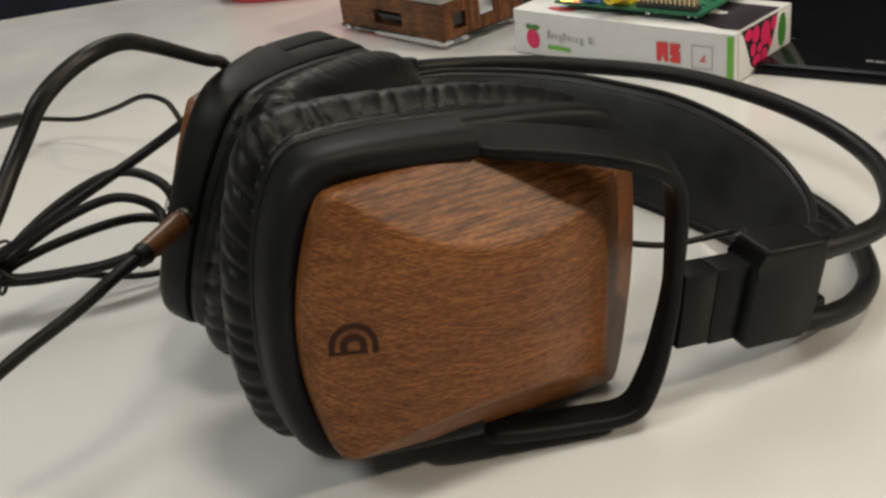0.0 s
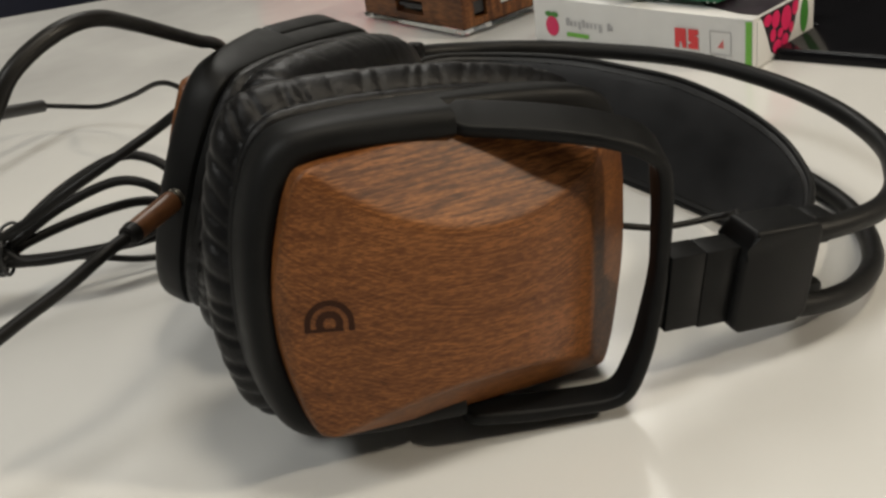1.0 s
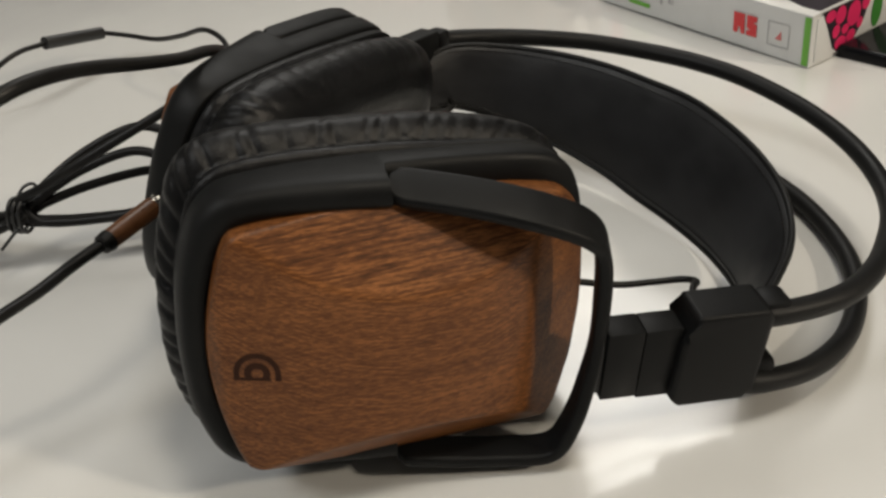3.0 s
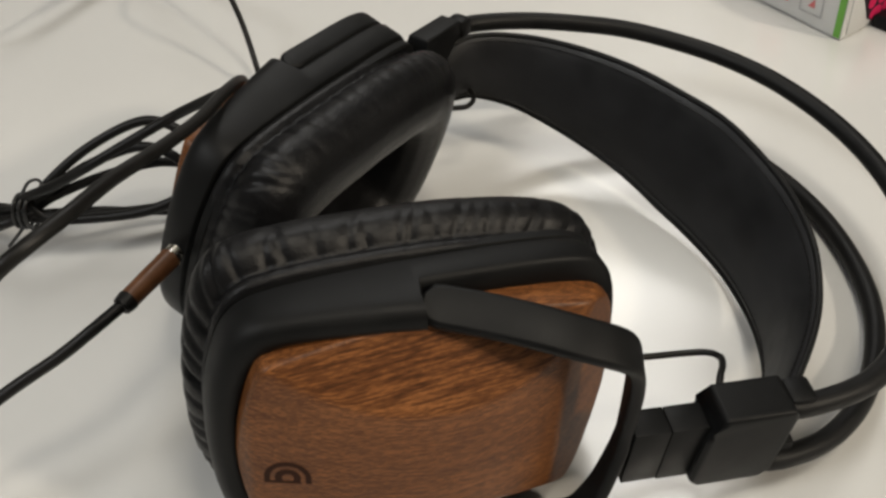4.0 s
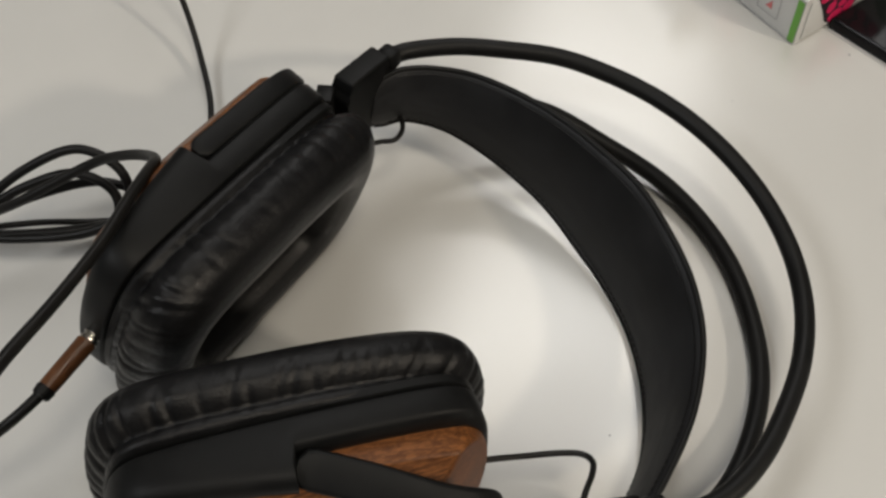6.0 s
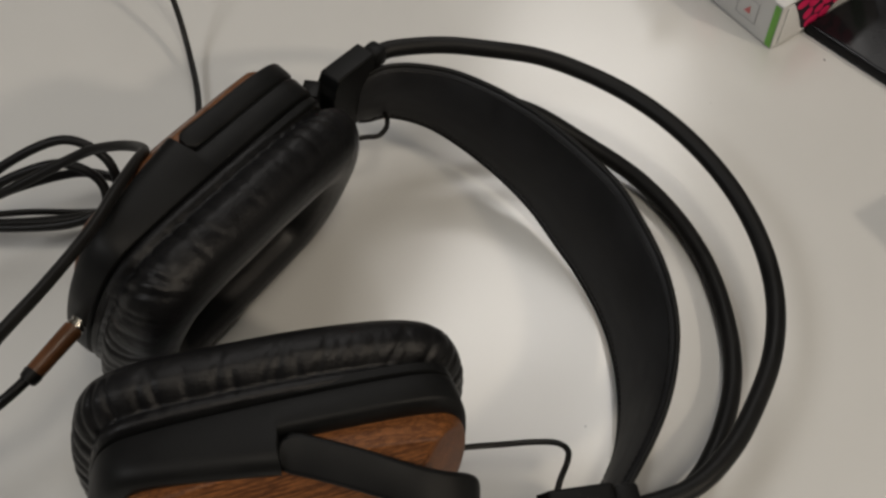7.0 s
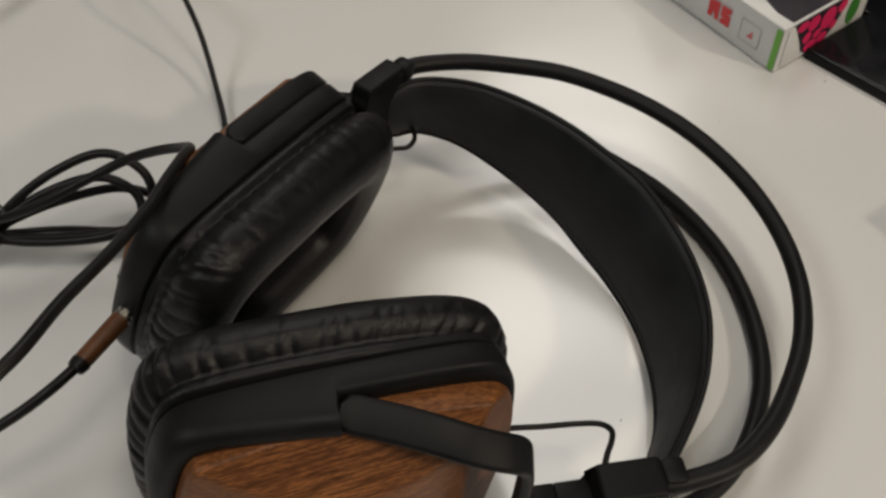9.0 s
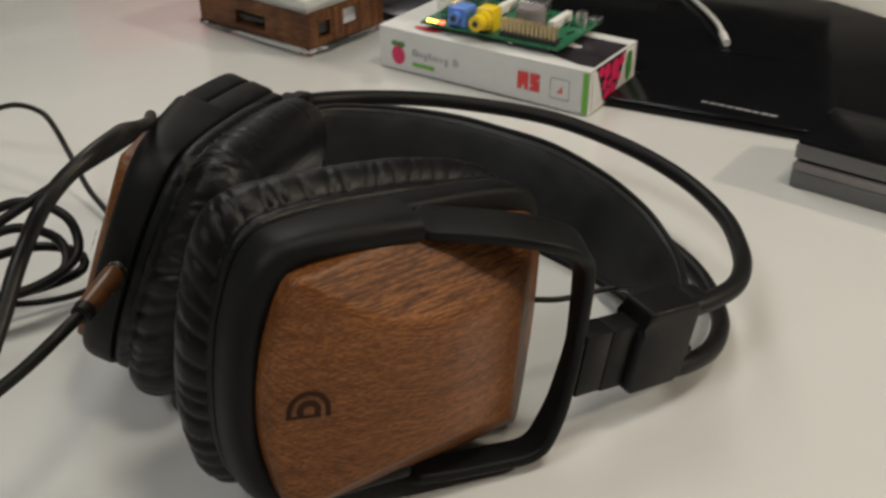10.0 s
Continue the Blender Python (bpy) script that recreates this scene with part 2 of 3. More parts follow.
def skin(bm, rings, closed=True, caps=True):
    """Quads between rings of the same count."""
    made = [[bm.verts.new(Vector(p) * MM) for p in ring] for ring in rings]
    n = len(made[0])
    for a, b in zip(made, made[1:]):
        for i in range(n if closed else n - 1):
            j = (i + 1) % n
            bm.faces.new((a[i], a[j], b[j], b[i]))
    if caps and closed:
        bm.faces.new(made[0])
        bm.faces.new(made[-1])
    return made


def tube(bm, points, r, step=2.0, seg=12):
    line = spline(points, step)
    rings, side = [], None
    for i, p in enumerate(line):
        t = (line[min(i + 1, len(line) - 1)] - line[max(i - 1, 0)]).normalized()
        if side is None:
            side = t.orthogonal().normalized()
        side = (side - side.dot(t) * t).normalized()
        other = t.cross(side)
        rings.append([p + r * (math.cos(a) * side + math.sin(a) * other) for a in (2 * math.pi * k / seg for k in range(seg))])
    skin(bm, rings)


def ribbon(bm, line, width_dirs, widths, thick, seg=5):
    """A flat band along the line, with rounded edges."""
    rings = []
    for i, p in enumerate(line):
        t = (line[min(i + 1, len(line) - 1)] - line[max(i - 1, 0)]).normalized()
        w = width_dirs[i] - width_dirs[i].dot(t) * t
        w.normalize()
        h = t.cross(w)
        a, b = widths[i] / 2, thick[i] / 2
        c = min(a, b) * 0.75
        ring = []
        for sx, sy, start in ((1, 1, 0), (-1, 1, 90), (-1, -1, 180), (1, -1, 270)):
            for k in range(seg):
                g = radians(start + 90 * k / (seg - 1))
                ring.append(p + w * (sx * (a - c) + c * math.cos(g)) + h * (sy * (b - c) + c * math.sin(g)))
        rings.append(ring)
    skin(bm, rings)


def rounded(corners, times=3, count=200):
    """A closed outline: the corners cut round and sampled evenly."""
    p = [Vector((*c, 0)) for c in corners]
    for _ in range(times):
        p = [q for a, b in zip(p, p[1:] + p[:1]) for q in (a.lerp(b, 0.25), a.lerp(b, 0.75))]
    return evenly(p + p[:1], count + 1)[:-1]

# ---- the room and the table ----
def slab(name, size, at, mat, label):
    bm = bmesh.new()
    box(bm, [s * 1000 for s in size])
    return tagged(finish(name, bm, mat, Matrix.Translation(at)), label, kind="structure")


slab("floor", (6.2, 6.2, 0.1), (0, 0.6, -0.78), CARPET, "dark blue office carpet")
slab("ceiling", (6.2, 6.2, 0.1), (0, 0.6, 1.70), CEIL, "white ceiling tiles")
slab("wall_north", (6.2, 0.12, 2.38), (0, 3.66, 0.46), WALL, "light grey painted wall")
slab("wall_south", (6.2, 0.12, 2.38), (0, -2.46, 0.46), DARKWALL, "dark grey fabric-covered wall")
slab("wall_east", (0.12, 6.0, 2.38), (3.06, 0.6, 0.46), WALL, "light grey painted wall")
slab("wall_west", (0.12, 6.0, 2.38), (-3.06, 0.6, 0.46), WALL, "light grey painted wall")

desk = thing("desk", (200, 300, -730), "white laminate office desk with a grey edge", "desk")
DESK = axes((0.977, 0.213, 0), (0, 0, 1), (0, 0, 0))
bm = bmesh.new()
box(bm, (2200, 1400, 25), (250, 158, -12.5), 2.0, 2)
desktop = part("desktop", bm, TABLE, desk, "white laminate top", DESK)
for lx, ly in ((-790, -480), (1290, -480), (-790, 800), (1290, 800)):
    bm = bmesh.new()
    box(bm, (45, 45, 700), (lx, ly, -377), 3)
    part("leg", bm, SILVERPAINT, desk, "grey metal leg", DESK)
for sx, sy, r in ((100.8, 288.9, 0.5), (175.8, 469.8, 0.8), (38, 262, 0.3), (131, 438, 0.35)):
    bm = bmesh.new()
    rod(bm, (sx, sy, -0.02), (sx + 0.1, sy, 0.12), r, 9, r * 0.6)
    part("speck", bm, EDGE, desk, "tiny grey speck on the top")
slab("desk_divider", (2.6, 0.03, 0.78), (0.02, 1.11, -0.36), CARPET, "dark navy fabric panel behind the desk")

# ---- headphones ----
headphones = thing("headphones", (60, 320, 0), "black over-ear headphones with wooden ear cups lying on the desk", "headphones")

# the two ear cups: x towards the headband, y up the cup, z outwards
CUP_A = axes((0.867, 0.477, -0.143), (0.4894, -0.8695, 0.0665), (21.7, 229.7, 46.3))
CUP_B = axes((0.361, 0.922, -0.14), (0.865, -0.368, -0.342), (-44.5, 318.7, 48.0))

SHELL = rounded([(-51, 6), (-49.6, 21), (-43.5, 38.5), (-30, 41.5), (0, 42), (34, 40.5), (46, 37.5), (51, 28), (52.6, 12), (53, 0), (52.6, -12), (51, -26), (46, -33.5), (34, -36.6), (0, -37.8), (-30, -37.4), (-43.5, -34.2), (-49.6, -19), (-51, -6)], 3, 240)
BLOCK = rounded([(-45.5, 0), (-44, 14), (-39.5, 31), (-36, 33), (0, 36.5), (36, 33.2), (46.5, 30.6), (51.8, 17), (53.6, 0), (52.6, -12), (46, -32), (39, -34.5), (0, -35.5), (-36, -32.5), (-39.5, -30.5), (-44, -14)], 2, 200)


def inset(outline, d):
    return [Vector((p.x * (1 - d / 56.0), p.y * (1 - d / 42.0), 0)) for p in outline]


def rim(x):
    """How far the front edge of the shell stands out along the cup."""
    if x < -0.8:
        return 7.0 + 0.15 * x
    return -2.2


def upper(x, y):
    """One along the upper edge of the block, fading to nothing elsewhere."""
    return min(1.0, max(0.0, (y + 2) / 24.0)) * min(1.0, max(0.0, (x + 46) / 34.0))


def block_top(x, y):
    """The faceted, slightly bowed outer face of the wooden block."""
    planes = (14.4 - 0.0048 * (x - 4) ** 2 - 0.0005 * y * y, 6.1 - 0.50 * (y - 31), 14.4 - 0.8 * (-y - 22), 6.3 + 1.35 * (x + 41.0), 10.5 - 0.7 * (x - 33))
    low = min(planes)
    return low - 0.22 * math.log(sum(math.exp((low - p) / 0.22) for p in planes))


def ear_cup(m, s, seed, lip=0.0, plump=1.0, proud=0.0):
    """One cup; s is 1, or -1 for the mirrored one."""
    def put(p, z):
        return Vector((p.x, p.y, s * z))

    def lift(q):
        """How far the block stands out beyond its plain shape: proud above, sunk towards the free end."""
        return proud * (upper(q.x, q.y) - 0.5 * min(1.0, max(0.0, (-q.x - 8) / 24)))

    # shell
    bm = bmesh.new()
    rings = []
    for d, z, lifted in ((8, -11.5, 0), (1.5, -11.5, 0), (0.3, -10.8, 0), (0, -9.8, 0), (0, -5.0, 1), (0.3, -3.2, 1), (0.9, -1.7, 1), (1.8, -0.6, 1), (3.0, 0.1, 1), (4.6, 0.4, 1), (6.2, 0.1, 1), (7.0, -0.6, 1), (7.5, -1.8, 1), (7.8, -5.0, 1)):
        ring = []
        for p, q in zip(SHELL, inset(SHELL, d)):
            tight = 1.0 if p.x < -0.8 else 0.35
            ring.append(put(q, max(-9.4, tight * z + rim(p.x) - (lip if p.x < -0.8 else 0.0)) if lifted else z))
        rings.append(ring)
    skin(bm, rings, caps=False)
    shell = part("ear_cup_shell", bm, PLASTIC, headphones, "matt black plastic ear cup shell", m, 30)
    # back ring, between shell and cushion
    bm = bmesh.new()
    skin(bm, [[put(q, z) for q in inset(SHELL, d)] for d, z in ((7, -11.9), (1.4, -11.9), (0.6, -12.4), (0.5, -14.6), (1.2, -15.2), (7, -15.2))], caps=False)
    part("gasket_ring", bm, PLASTIC, shell, "black plastic ring behind the shell", m)
    # wooden block
    bm = bmesh.new()
    rings = []
    for k in range(1, 55):
        f = k / 54 * 0.985
        rings.append([put(q * f, lift(q) * f + block_top(q.x * f, q.y * f)) for q in BLOCK])
    rings.append([put(q * 0.997, lift(q) + block_top(q.x * 0.985, q.y * 0.985) - 0.55) for q in BLOCK])
    rings.append([put(q, lift(q) + block_top(q.x * 0.985, q.y * 0.985) - 1.6) for q in BLOCK])
    rings.append([put(q, -9.0) for q in BLOCK])
    made = skin(bm, rings, caps=False)
    mid = bm.verts.new(put(Vector((0, 0, 0)), block_top(0, 0)) * MM)
    for i in range(len(BLOCK)):
        bm.faces.new((mid, made[0][i], made[0][(i + 1) % len(BLOCK)]))
    part("wooden_block", bm, SAPELE, shell, "oiled reddish-brown wooden cup block", m, 50)
    # engraved emblem: arches round a dot
    bm = bmesh.new()

    def patch(points_a, points_b):
        a = [bm.verts.new(put(p, block_top(p.x, p.y) + 0.1) * MM) for p in points_a]
        b = [bm.verts.new(put(p, block_top(p.x, p.y) + 0.1) * MM) for p in points_b]
        for i in range(len(a) - 1):
            bm.faces.new((a[i], a[i + 1], b[i + 1], b[i]))

    def arc(r, start, end, count=20, cx=-34.9, cy=-2.6):
        return [Vector((cx + 0.93 * r * math.cos(radians(start + (end - start) * k / count)), cy + r * 1.02 * math.sin(radians(start + (end - start) * k / count)), 0)) for k in range(count + 1)]

    def bar(x0, y0, x1, y1):
        patch([Vector((-34.9 + 0.93 * x0, -2.6 + y0, 0)), Vector((-34.9 + 0.93 * x1, -2.6 + y0, 0))], [Vector((-34.9 + 0.93 * x0, -2.6 + y1, 0)), Vector((-34.9 + 0.93 * x1, -2.6 + y1, 0))])

    patch(arc(5.6, 0, 180), arc(4.2, 0, 180))
    bar(4.2, -2.0, 5.6, 0.0)
    bar(-5.6, -1.1, -4.2, 0.0)
    bar(-5.6, -2.0, 3.1, -1.1)
    patch(arc(3.1, 0, 180), arc(1.4, 0, 180))
    patch([Vector((p.x, max(-3.7, p.y), 0)) for p in arc(3.1, 180, 360)], arc(1.4, 180, 360))
    part("emblem", bm, BURNT, shell, "dark engraved emblem", m)
    # cushion: a short gathered skirt, a pinched seam and a soft roll with creases running out of the seam
    bm = bmesh.new()
    profile = [(4.2, -12.1), (2.6, -12.3), (2.0, -13.2), (1.9, -14.6), (2.2, -15.6), (3.0, -16.2), (1.6, -16.9), (-0.5, -18.8), (-1.8, -21.2), (-2.0, -24.0), (-1.4, -26.8), (0.1, -29.3), (2.3, -31.4), (5.3, -33.1), (8.8, -34.1), (12.2, -34.2), (15.8, -33.4), (19.0, -31.4), (21.2, -27.8), (22.2, -23.0), (22.6, -18.0), (22.6, -14.0)]
    fine = evenly([Vector((d, z, 0)) for d, z in profile], 56)
    length = sum((b - a).length for a, b in zip(fine, fine[1:]))
    seam = 6.1
    outline = rounded([(-52.5, 0), (-51, 20), (-45, 41.4), (-30, 44.8), (0, 44.6), (22, 42.6), (39, 39.2), (50, 32.8), (55.4, 17), (56.2, 0), (55, -18), (50, -30), (40, -35), (0, -37.2), (-30, -38.6), (-45, -35.6), (-51.6, -18)], 3, 640)
    girth = 330.0
    along = np.arange(640) / 640 * girth
    across = np.arange(56) / 55 * length
    gathered = np.clip((-np.array([p.x for p in outline]) - 34.0) / 10.0, 0, 1)
    push = np.zeros((56, 640))
    chance = random.Random(int(seed * 10))
    at = 0.0
    while at < girth:
        pull = gathered[int(at / girth * 640)]
        reach, depth = chance.uniform(10, 22) + 14 * pull, chance.uniform(0.35, 0.9) + 0.15 * pull
        width, slope = chance.uniform(0.8, 1.5), chance.uniform(0.0, 0.4) + 0.25 * pull
        bend = chance.uniform(-0.012, 0.012)
        run = across[:, None] - seam
        gap = (along[None, :] - at - slope * run - bend * run * run + girth / 2) % girth - girth / 2
        fade = np.where(run >= 0, np.clip(1 - run / reach, 0, 1) * np.clip(0.4 + run / 3.0, 0, 1), 0.25 * np.clip(1 + run / 5.0, 0, 1))
        push -= depth * fade * (np.exp(-(gap / width) ** 2) - 0.12 * np.exp(-((np.abs(gap) - 2.8) / 1.8) ** 2))
        at += chance.uniform(3.6, 8.6) - 0.6 * pull
    rings = []
    for k, q in enumerate(fine):
        ring = []
        body = math.sin(math.pi * min(1.0, across[k] / 45.0)) if across[k] < 45 else 0.0
        for i, (p, b) in enumerate(zip(outline, inset(outline, q.x))):
            out = Vector((p.x / 56, p.y / 42, 0)).normalized()
            puff = noise.noise(Vector((along[i] * 0.05, across[k] * 0.03, seed + 2.0)))
            small = noise.noise(Vector((along[i] * 0.45, across[k] * 0.22, seed + 9.0)))
            move = body * (0.45 * puff + 0.14 * small) + push[k, i]
            ring.append(b + out * move * 0.9 + Vector((0, 0, s * (-15.0 + (q.y + 15.0) * plump + move * 0.35))))
        rings.append(ring)
    skin(bm, rings, caps=False)
    part("ear_cushion", bm, LEATHER, shell, "gathered black leatherette ear cushion", m, 80)
    bm = bmesh.new()
    skin(bm, [[put(q, -15.5) for q in inset(SHELL, d)] for d in (12, 26, 40)], caps=False)
    part("driver_cloth", bm, CLOTH, shell, "black cloth over the driver", m)
    return shell


ear_cup(CUP_A, 1, 1.7, 0.0, 0.96)
ear_cup(CUP_B, -1, 4.2, 0.3, 1.1, 3.2)


def yoke(m, s, path, lean, tip, across=10.4):
    """The C-shaped arm that holds a cup at its top and bottom."""
    line = spline([Vector((x, y, s * z)) for x, y, z in path], 1.5)
    n = len(line)
    wide, thick = [], []
    for i in range(n):
        f = abs(2 * i / (n - 1) - 1)
        end = max(0.0, (f - 0.955) / 0.045)
        wide.append((across - 3.8 * max(0.0, 1 - f / 0.4)) * (1 - 0.55 * end ** 3))
        thick.append(3.6 * (1 - 0.2 * end * end))
    directions = []
    for i in range(n):
        f = i / (n - 1)
        roll = tip * max(0.0, min(1.0, (0.44 - f) / 0.16))
        directions.append(Vector((-math.sin(radians(lean)), -math.tan(radians(roll)), s * math.cos(radians(lean)))))
    bm = bmesh.new()
    ribbon(bm, line, directions, wide, thick)
    return part("yoke", bm, PLASTIC, headphones, "matt black plastic yoke", m, 50)


yoke(CUP_A, 1, [(-1.0, 38.6, 1.3), (3, 37.6, 2.8), (10, 37.0, 6.4), (17, 36.3, 10.2), (24, 35.3, 14.2), (30.5, 33.9, 17.6), (37, 31.6, 19.6), (42, 28.6, 20.0), (45.2, 24.4, 19.6), (46.8, 16, 19.2), (47.2, 2, 18.8), (46.8, -6, 18.6), (45.4, -14, 18.4), (43.7, -23, 17.8), (41.5, -31.4, 16.4), (39.4, -35.8, 15.2), (35.4, -37.8, 13.6), (27, -38.4, 10.6), (16, -38.6, 7.0), (0.2, -37.4, 2.6)], 18, 30)
yoke(CUP_B, -1, [(0.0, 39.2, 1.6), (14, 39.2, 1.2), (28, 38.8, 1.0), (37, 37.6, 1.0), (44, 34.8, 1.2), (49.4, 28.8, 2.0), (53.0, 18, 2.8), (54.5, 0, 3.6), (53.5, -15, 3.4), (50, -25, 3.0), (45, -32, 2.8), (38, -36, 2.6), (28, -38.2, 2.4), (14, -39.0, 2.2), (0.4, -38.8, 2.2)], 0, 0, 7.6)

SLIDER_A = axes((0.92, 0.37, -0.13), (0.2, 0.04, 0.97), (99.8, 247.4, 27.4))
SLIDER_B = axes((0.44, 0.885, -0.13), (0.1, 0.2, 0.96), (-2.2, 381.0, 44.6))


def slider(m, side, stem_from, deep=12.5, tall=29, stem=21.0):
    """The block that joins yoke, strap and rods."""
    bm = bmesh.new()
    side_view = [(-8.6, 0.5), (10.8, 0.5), (12.2, 0.40), (11.4, -0.40), (8.4, -0.5), (-9.4, -0.5), (-12.2, -0.40), (-11.4, 0.24), (-9.4, 0.32)]
    skin(bm, [[Vector((x, y, z * tall)) for x, z in side_view] for y in (-deep / 2, deep / 2)])
    bmesh.ops.bevel(bm, geom=list(bm.edges), offset=(1.5 if deep > 10 else 0.9) * MM, segments=3, affect="EDGES", profile=0.6)
    block = part("slider_block", bm, PLASTIC, headphones, "black plastic slider block", m)
    for z in (9.5, -10.0):
        bm = bmesh.new()
        box(bm, (7.6, 8.4, 8.4) if deep > 10 else (6.4, 7.2, 7.4), (15 if deep > 10 else 13.5, 1.5 * side, z), 1.6)
        part("rod_socket", bm, PLASTIC, block, "", m)
    bm = bmesh.new()
    inner = m.inverted() @ (Vector(stem_from) * MM) / MM
    length = (-11.5) - inner.x
    cx = (inner.x - 11.5) / 2
    turn = math.degrees(math.atan2(-inner.y, length))
    box(bm, (length * 0.50, 8.0, stem), (inner.x + length * 0.25, inner.y * 0.75, inner.z * 0.62 - 1.2), 0.35, 2, turn)
    part("stem", bm, PLASTIC, block, "black plastic swivel stem", m)
    bm = bmesh.new()
    box(bm, (length * 0.52, 8.0, stem + 0.6), (inner.x + length * 0.77, inner.y * 0.23, inner.z * 0.40 - 1.2), 0.35, 2, turn)
    part("stem_collar", bm, PLASTIC, block, "black plastic collar", m)
    bm = bmesh.new()
    box(bm, (length + 3, 5.4, 18), (cx, inner.y * 0.5, inner.z * 0.5 - 1.2), 0.5, 2, turn)
    part("stem_core", bm, MATTBLACK, block, "", m)
    return block


slider(SLIDER_A, 1, CUP_A @ Vector((48.6 * MM, -7.5 * MM, 18.0 * MM)) / MM)
slider(SLIDER_B, -1, CUP_B @ Vector((52 * MM, 1 * MM, -3.0 * MM)) / MM, 8.6, 27, 24.5)

UPPER_ROD = [(106, 248.5, 36.0), (118.5, 253.3, 34.2), (133.5, 263.2, 32.2), (144, 278.4, 29.8), (151, 296.6, 27.4), (155.4, 315, 25.6), (155.6, 334.4, 25.0), (150.8, 352.6, 26.4), (141.9, 369.2, 28.5), (130, 383.4, 30.9), (115.4, 395.2, 33.7), (99, 404.8, 35.6), (81, 411.4, 37.4), (63, 414, 40.0), (44.5, 411.4, 43.4), (26.5, 407.6, 46.2), (9.5, 399, 49.8), (3, 391, 51.5)]
LOWER_ROD = [(104, 247, 16), (114, 250.5, 13.2), (128, 261, 9.7), (139.4, 278, 6.8), (146, 300, 3.8), (147, 319.6, 3.3), (142.8, 339.8, 3.2), (134.6, 359.4, 3.3), (122.2, 376.6, 4.0), (105.4, 390.8, 6.0), (84, 400.5, 10), (60, 407, 17), (35, 405, 22), (14, 396, 27), (4, 388, 31)]
for line, label in ((UPPER_ROD, "black rubber-sleeved headband rod"), (LOWER_ROD, "black rubber-sleeved headband rod near the desk")):
    bm = bmesh.new()
    tube(bm, line, 3.2, 3.0, 16)
    part("headband_rod", bm, RUBBER, headphones, label)

STRAP_TOP = evenly(spline([(2.5, 386, 50.5), (9, 389.6, 50.2), (18, 393.2, 49.5), (34, 395, 47.2), (52, 390, 46.2), (69, 382, 45), (84, 372.5, 43), (98, 361.4, 41.3), (109, 347.6, 39), (118.2, 332.8, 35.8), (123.8, 315.6, 33.2), (124.6, 297.6, 32), (121.6, 279.5, 34), (114.5, 258, 37.5), (110, 250, 39)], 2), 90)
STRAP_LOW = evenly(spline([(-1, 377.5, 29.5), (4, 382, 28.5), (11, 386.5, 27), (25, 388.4, 21.8), (41.5, 384, 15.6), (58, 375.4, 10.4), (69.6, 366.8, 7), (80, 356, 4.4), (90, 344.6, 3.2), (100.4, 329, 3), (107.4, 311.2, 5.2), (110.9, 293, 9), (111, 275, 13.5), (106.5, 257, 18), (104, 249, 20)], 2), 90)


def strap_point(i, f, lift):
    """A point across the padded strap: f from the low to the top edge, lift off its middle surface."""
    a, b = STRAP_LOW[i], STRAP_TOP[i]
    f = 0.5 + (f - 0.5) * (0.66, 0.86, 0.95, 0.99)[min(i, 3)]
    t = (STRAP_TOP[min(i + 1, 89)] - STRAP_TOP[max(i - 1, 0)]).normalized()
    out = t.cross(b - a).normalized()
    return a.lerp(b, f) + out * (lift + 1.6 * math.sin(math.pi * f))


bm = bmesh.new()
rings = []
for i in range(90):
    ring = []
    for k in range(25):
        f = k / 24
        ring.append(strap_point(i, f, 1.3 * (1 - (2 * f - 1) ** 8) ** 0.5 + 0.12 * noise.noise(Vector((i * 0.3, k * 0.4, 1.0)))))
    for k in range(23, 0, -1):
        f = k / 24
        ring.append(strap_point(i, f, -1.3 * (1 - (2 * f - 1) ** 8) ** 0.5))
    rings.append(ring)
skin(bm, rings)
strap = part("headband_strap", bm, STRAP, headphones, "wide dark leatherette headband strap", None, 60)
for f in (0.0, 1.0):
    bm = bmesh.new()
    tube(bm, [strap_point(i, f, 0.0) for i in range(1, 89, 2)], 1.0, 3.0, 10)
    part("edge_binding", bm, RUBBER, strap, "rolled black edge binding")
for f in (0.07, 0.93):
    bm = bmesh.new()
    for side in (1, -1):
        for i in range(3, 86):
            a, b = (strap_point(i, f, side * 1.28), strap_point(i + 1, f, side * 1.28))
            rod(bm, a.lerp(b, 0.12), a.lerp(b, 0.82), 0.22, 6)
    tagged(part("stitching", bm, CABLE, strap, "row of black stitches"), kind="stuff")

WIRES = ([(60, 256.5, 41), (67, 260.5, 37.2), (76, 264.5, 33.6), (86, 267.8, 32.4), (92.5, 268.6, 32.8), (95.8, 266.5, 34), (96.2, 262, 36.5), (95, 255, 40.5), (94.5, 250, 41)],
         [(9.0, 385.5, 31), (11.2, 382, 31), (12.2, 377, 32.0), (10.5, 372.4, 32.6), (6, 370.6, 33), (0, 366, 35)])
for line in WIRES:
    bm = bmesh.new()
    tube(bm, line, 0.95, 1.2, 10)
    part("lead_wire", bm, CABLE, headphones, "thin black lead wire")

